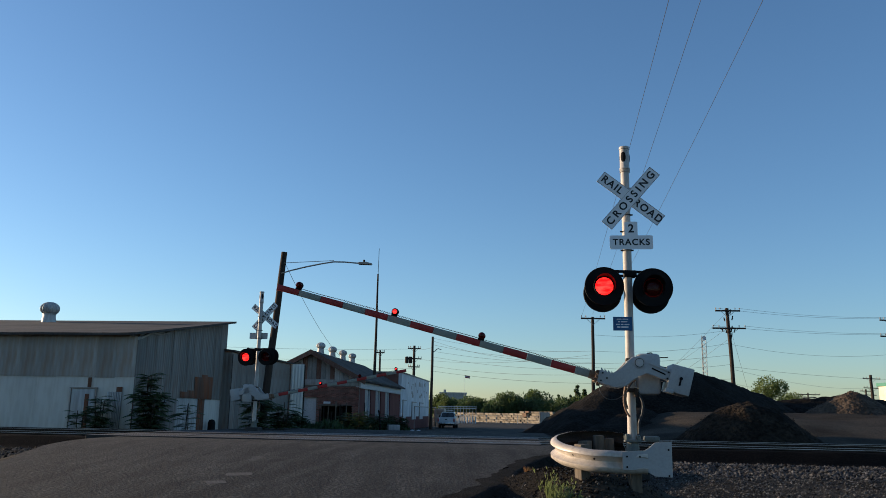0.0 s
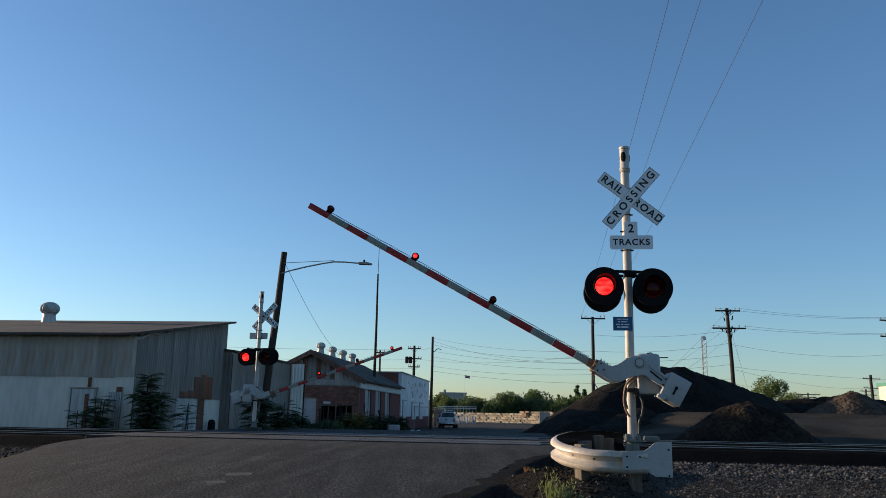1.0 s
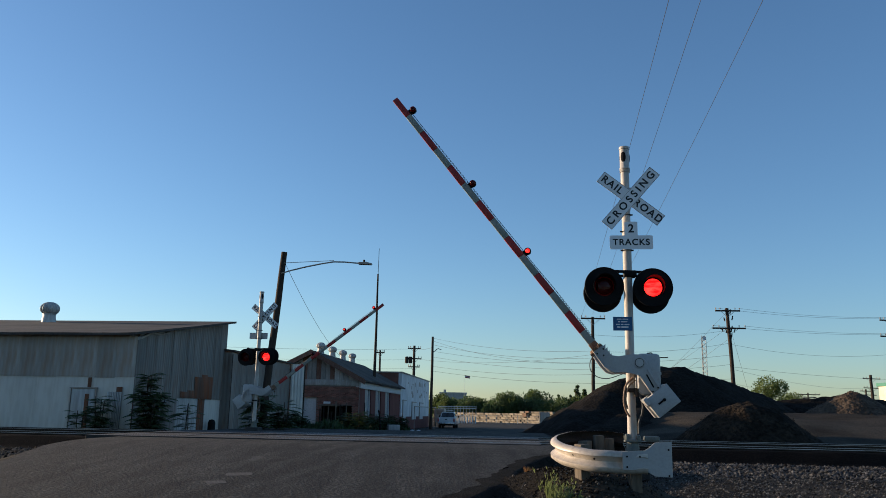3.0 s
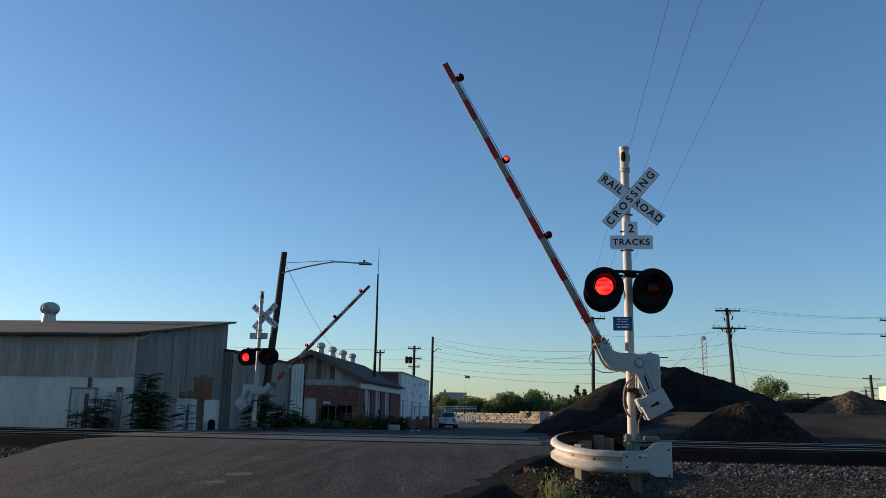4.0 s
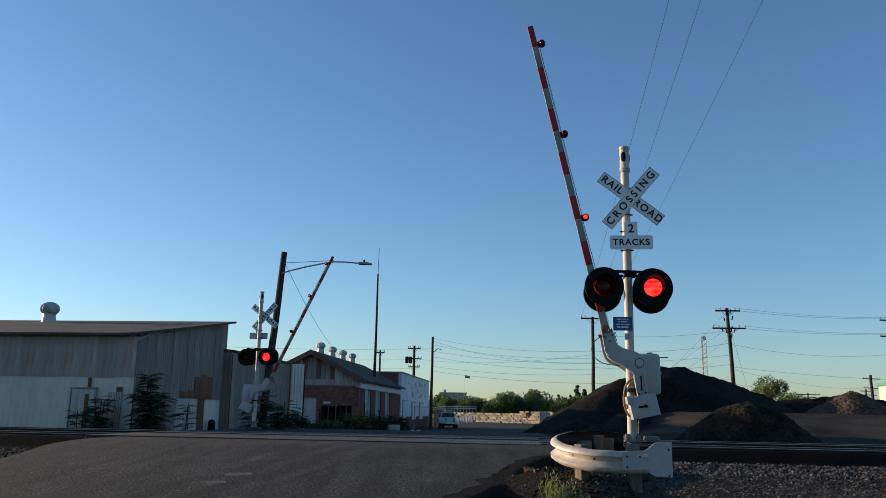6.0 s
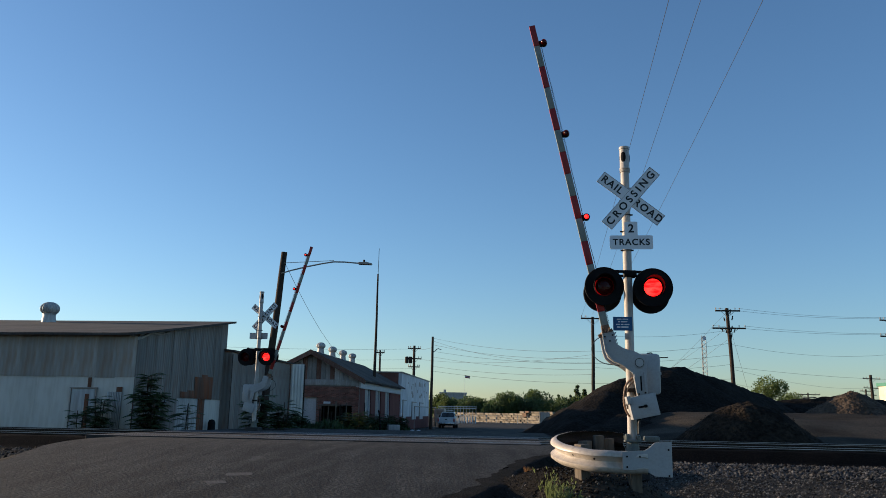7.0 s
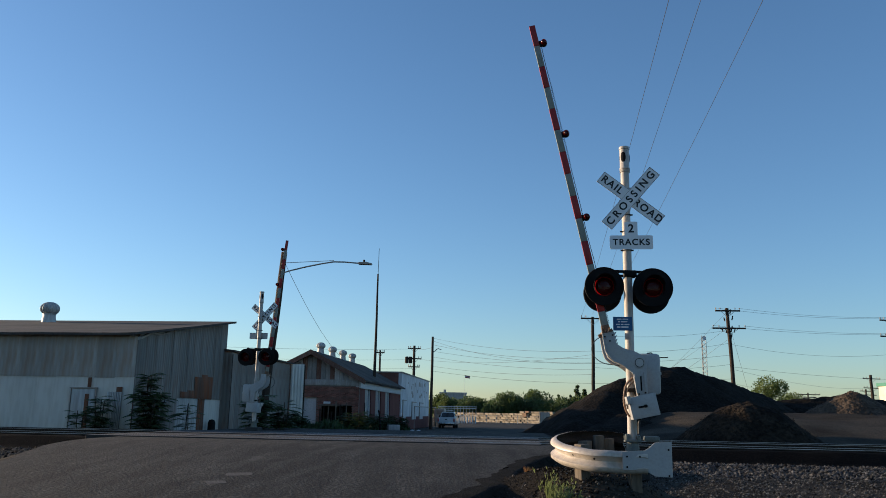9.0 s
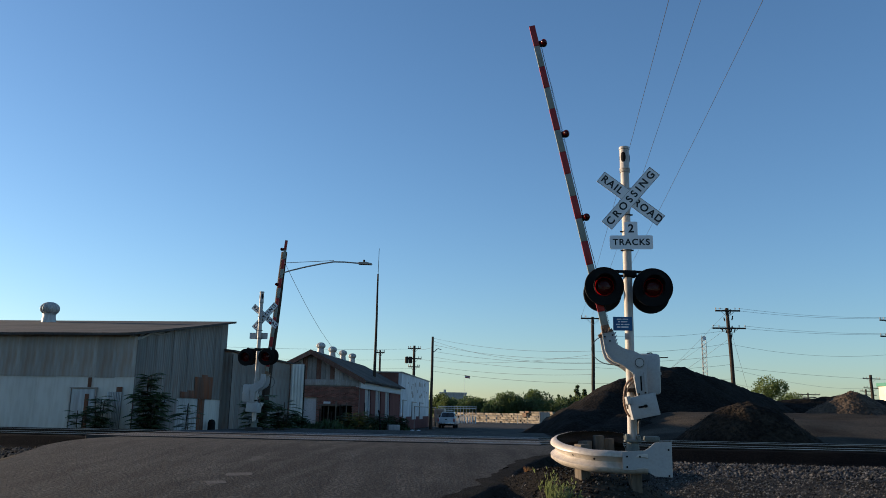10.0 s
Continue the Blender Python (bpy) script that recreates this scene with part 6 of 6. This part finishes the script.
for i, (s, v, h, r, n) in enumerate(((-16.9, 31.0, 1.6, 0.8, 30), (-14.85, 31.1, 2.2, 1.2, 110), (-13.9, 32.6, 1.25, 0.5, 7), (-17.5, 30.9, 1.0, 0.4, 10), (-10.9, 32.4, 1.6, 0.8, 40), (-10.0, 33.2, 1.1, 0.6, 22))):
    p = TRACK @ Vector((s, v, 0))
    shrub(at_ground(p.x, p.y), h + 0.3, r, "dark green feathery shrub growing beside the shed" if i < 4 else "dark feathery shrub beside the leaning pole", 20 + i, n)
for i in range(44):
    q = (i * 0.618) % 1.0
    p = TRACK @ (Vector((-20.5 + 8.6 * q, 50.5 + 6.5 * ((i * 0.37) % 1.0), 0)) if i < 24 else Vector((-11.0 - 0.6 * q, 52.0 + 1.15 * (i - 24), 0)))
    shrub(at_ground(p.x, p.y), 1.0 + 0.5 * ((i * 5) % 3) / 2, 1.2, "low dark weeds in front of the workshop", 50 + i, 26, LEAF_WEED, flen=0.6, name="weed_clump")

out = []
gr = random.Random(31)
for i in range(5200):
    sv = (gr.uniform(-21.0, -11.2), gr.uniform(47.5, 57.5)) if i < 3600 else (gr.uniform(-12.4, -10.9), gr.uniform(55.0, 77.0))
    q = TRACK @ Vector((*sv, 0))
    p = Vector((q.x, q.y, ground_z(q.x, q.y) - 0.05))
    way = Vector((gr.uniform(-0.5, 0.5), gr.uniform(-0.5, 0.5), 1)).normalized()
    side = way.cross(Vector((gr.uniform(-1, 1), gr.uniform(-1, 1), 0))).normalized()
    leaf(out, p, way, side, gr.uniform(0.35, 1.05) * (0.75 + 0.4 * noise.noise(Vector((q.x * 0.5, q.y * 0.3, 0)))), gr.uniform(0.1, 0.22))
tagged(new("tall_grass", quads("tall_grass", out, LEAF_WEED)), "rank dark green grass in front of the workshop", "grass", kind="stuff")

far = [tree(pose(0, 0, -50), 7.5, 3.4, "green broad tree on the skyline", 1, LEAF_LIT, 3400, 0.48),
       tree(pose(0, 0, -50), 6.5, 3.8, "dark green broad tree on the skyline", 2, LEAF, 3400, 0.48),
       tree(pose(0, 0, -50), 8.0, 1.35, "slim dark conifer on the skyline", 3, LEAF, 2400, 0.36, 0.1, True)]
rng = random.Random(77)
row = [(x, 215 + rng.uniform(-12, 18), rng.choice((0, 0, 1)), rng.uniform(0.75, 1.15)) for x in np.arange(-1.0, 40.0, 2.1)]
row += [(33.0 + 1.5 * i, 226 + rng.uniform(-4, 4), 2, rng.uniform(0.95, 1.35)) for i in range(10)]
row += [(-3 + 4 * i, 255, 1, 1.0) for i in range(13)]
used = set()
for x, y, k, q in row:
    m = pose(x, y, -1.6, 0, 0, rng.uniform(0, 360)) @ Matrix.Diagonal((1, 1, 1, 1))
    if k not in used:
        used.add(k)
        far[k].matrix_basis = m
        continue
    c = copy_thing(far[k], m)
    c.scale = (q, q, q * rng.uniform(0.85, 1.05))
tree(pose(30.9, 77.0, -0.3), 4.9, 1.75, "sunlit round bush tree behind the heaps", 5, LEAF_BRIGHT, 7000, 0.17)
tree(pose(33.3, 79.0, -0.3), 3.6, 1.8, "low grey green bush tree behind the heaps", 6, LEAF_BRIGHT, 5000, 0.17)


def tuft(m, h, r, label, seed, n, material, name, thin=0.012):
    rng = random.Random(seed)
    out = []
    for i in range(n):
        a, d = rng.uniform(0, 6.28), r * rng.uniform(0, 0.35)
        p = Vector((d * math.cos(a), d * math.sin(a), -0.03))
        way = Vector((math.cos(a) * rng.uniform(0.05, 0.5), math.sin(a) * rng.uniform(0.05, 0.5), 1)).normalized()
        L = h * rng.uniform(0.4, 1.05)
        side = way.cross(Vector((rng.uniform(-1, 1), rng.uniform(-1, 1), 0.1))).normalized()
        leaf(out, p, way, side, L, thin)
        for k in range(7):
            u = rng.uniform(0.25, 1.0)
            w = (way + Vector((rng.uniform(-1, 1), rng.uniform(-1, 1), rng.uniform(-0.2, 0.7)))).normalized()
            leaf(out, p + way * L * u, w, w.orthogonal().normalized(), h * 0.13 * rng.uniform(0.6, 1.2), thin * 1.3)
    ob = place(new(name, quads(name, out, material)), None, m)
    return tagged(ob, label, "weed", "roadside weeds")


for i, (x, y, h, n, mt) in enumerate(((1.6, 11.05, 0.46, 70, LEAF_SAGE), (1.78, 10.95, 0.32, 50, LEAF_SAGE), (1.48, 11.2, 0.62, 16, LEAF_SAGE), (1.72, 11.25, 0.25, 40, LEAF_SAGE))):
    tuft(at_ground(x, y), h, 0.2, "pale green sage weed at the road's edge", 100 + i, n, mt, "sage_weed", 0.014)
tuft(at_ground(1.5, 13.95), 0.16, 0.2, "dry orange grass tuft on the verge", 120, 120, STRAW, "dry_grass_tuft", 0.008)

# ---------------------------------------------------------------- clutter at the street corner
p = TRACK @ Vector((-9.75, 60.0, 0))
blk = thing("concrete_block", "pale concrete block at the street corner", "concrete block", pose(p.x, p.y, ground_z(p.x, p.y), 0, 0, 20))
part("block", box(bmesh.new(), (0, 0, 0.25), (0.9, 0.5, 0.5), None, 0.05), BOARD, blk)
bol = thing("bollard", "bent dark steel post with a plate", "bollard", pose(p.x - 0.95, p.y - 0.4, ground_z(p.x, p.y)))
part("post", tube(bmesh.new(), [(0, 0, -0.1), (0, 0, 0.6), (-0.06, 0, 1.2), (-0.16, 0, 1.55)], 0.06, 8), BLACK, bol)
for q in (0.95, 1.25):
    wb = thing("paper_litter", "scrap of white litter on the ground", "litter", pose(p.x + q * 1.5, p.y - 1.0, ground_z(p.x + q, p.y - 1) + 0.02))
    part("scrap", lathe(bmesh.new(), [(0, 0.16), (0.14, 0.1), (0.18, 0.0), (0, -0.02)], 7), TRIM, wb)

# ---------------------------------------------------------------- crossing surface, ties and ballast
def slab_mesh(w, d):
    return mesh_of("crossing_panel", box(bmesh.new(), (0, 0, -0.06), (w - 0.03, d, 0.12), None, 0.012), PANEL)


deck = thing("crossing_deck", "worn concrete crossing panels between the rails", "crossing deck", TRACK.copy())
gauge, side_w = slab_mesh(2.44, 1.24), slab_mesh(2.44, 0.62)
rng = random.Random(5)
for rails in (NEAR_RAILS, FAR_RAILS):
    for i in range(5):
        s = -10.6 + 2.44 * i
        for me, v in ((gauge, sum(rails) / 2), (side_w, rails[0] - 0.4), (side_w, rails[1] + 0.4)):
            place(new("crossing_panel", me), deck, pose(s, v, 0.004 + rng.uniform(-0.004, 0.006), 0, 0, rng.uniform(-0.1, 0.1)))

tie_me = mesh_of("railway_tie", box(bmesh.new(), (0, 0, -0.27), (0.23, 2.2, 0.18), None, 0.012), TIE)
rng = random.Random(6)
for rails in (NEAR_RAILS, FAR_RAILS):
    for s in [2.6 + 0.55 * i for i in range(26)] + [-13.0 - 0.55 * i for i in range(18)]:
        ob = place(new("railway_tie", tie_me), None, TRACK @ pose(s, sum(rails) / 2 + rng.uniform(-0.05, 0.05), 0.08 + rng.uniform(-0.015, 0.01), 0, 0, rng.uniform(-2, 2)))
        tagged(ob, "dark creosoted timber tie bedded in ballast", "railway tie", "ties under the rails")


def stones(name, label, spots, lo, hi, material, seed, sink=0.35):
    """Loose angular stones as one heap of small solids; spots gives x, y."""
    r = np.random.RandomState(seed)
    base = np.array([(0, 0, 1), (0.94, 0, 0.1), (0.3, 0.88, -0.1), (-0.76, 0.52, 0.15), (-0.7, -0.6, -0.05), (0.32, -0.9, 0.12), (0, 0, -0.8)])
    tri = [(0, 1, 2), (0, 2, 3), (0, 3, 4), (0, 4, 5), (0, 5, 1), (6, 2, 1), (6, 3, 2), (6, 4, 3), (6, 5, 4), (6, 1, 5)]
    verts, faces = [], []
    for x, y, *up in spots:
        k = lo + (hi - lo) * r.rand() ** 2.2
        a = r.rand() * 6.28
        c, s = math.cos(a), math.sin(a)
        b = base * (1 + 0.5 * (r.rand(7, 3) - 0.5)) * k * np.array((1, 0.55 + 0.5 * r.rand(), 0.5 + 0.45 * r.rand()))
        z = (up[0] if up else ground_z(x, y)) + k * (0.5 - sink)
        n = len(verts)
        verts += [(x + q[0] * c - q[1] * s, y + q[0] * s + q[1] * c, z + q[2] + q[0] * 0.3 * (c - s)) for q in b]
        faces += [tuple(i + n for i in f) for f in tri]
    me = bpy.data.meshes.new(name)
    me.from_pydata(verts, [], faces)
    me.materials.append(material)
    return tagged(new(name, me), label, "stones", kind="stuff")


r = np.random.RandomState(12)
spots = []
for i in range(9000):
    s, v = r.uniform(2.3, 16.0), 17.8 + 3.1 * r.rand()
    p = TRACK @ Vector((s, v, 0))
    spots.append((p.x, p.y))
for i in range(1500):
    s, v = r.uniform(-19.0, -11.5), 17.6 + 3.6 * r.rand()
    p = TRACK @ Vector((s, v, 0))
    spots.append((p.x, p.y))
stones("ballast", "grey crushed stone ballast along the track", spots, 0.025, 0.065, STONE, 1)
spots = [(road_right(y) + abs(r.normal()) * 0.75 + r.normal() * 0.22 - 0.1, y) for y in r.uniform(9.0, 18.4, 26000)]
soil = strip("soil_verge", lambda y: road_right(y) - 0.1 - 0.22 * noise.noise(Vector((3, y * 1.7, 0))), lambda y: road_right(y) + 0.95 + 0.5 * noise.noise(Vector((6, y * 1.1, 0))), [9.0 + 0.1 * i for i in range(94)], lambda x, y: max(ground_z(x, y), road_z(x, y) - 0.005 if x < road_right(y) + 0.3 else -9), SOIL, 14, 0.014)
tagged(soil, "black loose soil spilling over the asphalt's edge", "soil", kind="structure")
stones("edge_soil", "dark soil crumbs over the asphalt's broken edge", spots, 0.007, 0.026, HEAP, 5, 0.2)
spots = []
while len(spots) < 20000:
    x, y = r.uniform(0.9, 11.0), r.uniform(9.0, 18.6)
    if x > road_right(y) + 0.25 and r.rand() < 0.6 + 0.4 * smooth01(14, 17.5, y + 0.8 * noise.noise(Vector((x, y, 0)))):
        spots.append((x, y))
stones("roadside_gravel", "brown and grey gravel on the verge", spots, 0.01, 0.035, STONE, 2)
spots = [(road_right(y) + r.uniform(-0.6, 0.5), y) for y in r.uniform(9.0, 18.5, 900)] + [(r.uniform(-7.5, 1.2), r.uniform(9.2, 20)) for i in range(3200)]
stones("road_grit", "loose grit on the asphalt", spots, 0.004, 0.015, GRAVEL, 3, 0.1)
for k, (ob, count, big, mt) in enumerate(((MOUNDS[2], 900, 0.034, HEAP_DARK), (MOUNDS[3], 1300, 0.055, HEAP_BROWN), (MOUNDS[4], 1300, 0.055, HEAP_BROWN), (MOUNDS[0], 1500, 0.06, HEAP))):
    pts = [ob.matrix_basis @ v.co for v in ob.data.vertices if v.co.z > 0.05]
    spots = []
    for i in r.randint(0, len(pts), count):
        spots.append((pts[i].x + r.uniform(-0.1, 0.1), pts[i].y + r.uniform(-0.1, 0.1), pts[i].z))
    stones("rubble", "loose clods and rubble on a heap", spots, 0.02, big, mt, 40 + k, 0.75)

# shoulder strips beside the near rail, their shade painted in as near-black
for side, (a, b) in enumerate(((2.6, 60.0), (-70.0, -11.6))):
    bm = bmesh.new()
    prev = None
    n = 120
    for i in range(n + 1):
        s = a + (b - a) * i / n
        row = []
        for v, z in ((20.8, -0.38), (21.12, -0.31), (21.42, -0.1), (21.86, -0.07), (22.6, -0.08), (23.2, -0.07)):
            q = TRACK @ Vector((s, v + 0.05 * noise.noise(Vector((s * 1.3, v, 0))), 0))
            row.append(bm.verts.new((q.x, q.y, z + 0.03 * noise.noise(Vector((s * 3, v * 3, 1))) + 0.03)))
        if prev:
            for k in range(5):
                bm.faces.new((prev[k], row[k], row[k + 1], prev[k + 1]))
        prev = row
    tagged(place(new("ballast_shoulder", mesh_of("ballast_shoulder", bm, SHADE_BALLAST, smooth=180))), "ballast shoulder under the near rail, coloured black for its shade", "ballast", kind="structure")

# patches and tar seams in the road
def decal(name, label, x, y, w, d, turn, material, lift=0.004, seed=0):
    n = 14
    bm = bmesh.new()
    c, s = math.cos(radians(turn)), math.sin(radians(turn))
    ring = []
    for k in range(n * 2):
        a = 2 * math.pi * k / (n * 2)
        q = 1 / max(abs(math.cos(a)), abs(math.sin(a))) ** 0.85 * (1 + 0.12 * noise.noise(Vector((k * 0.7, seed, 0))))
        u, v = w / 2 * q * math.cos(a), d / 2 * q * math.sin(a)
        px, py = x + u * c - v * s, y + u * s + v * c
        ring.append((px, py, road_z(px, py) + lift))
    bm.faces.new([bm.verts.new(p) for p in ring])
    ob = part(name, bm, material, road, label, smooth=None)
    return ob


decal("road_patch", "pale worn patch in the asphalt", -3.25, 13.6, 0.42, 0.4, 12, PATCH, seed=1)
decal("road_patch", "pale worn patch in the asphalt", -3.35, 12.6, 0.3, 0.34, 20, PATCH, seed=2)


def motions():
    for ob, rows in TURNING:
        walk(ob, rows)


motions()
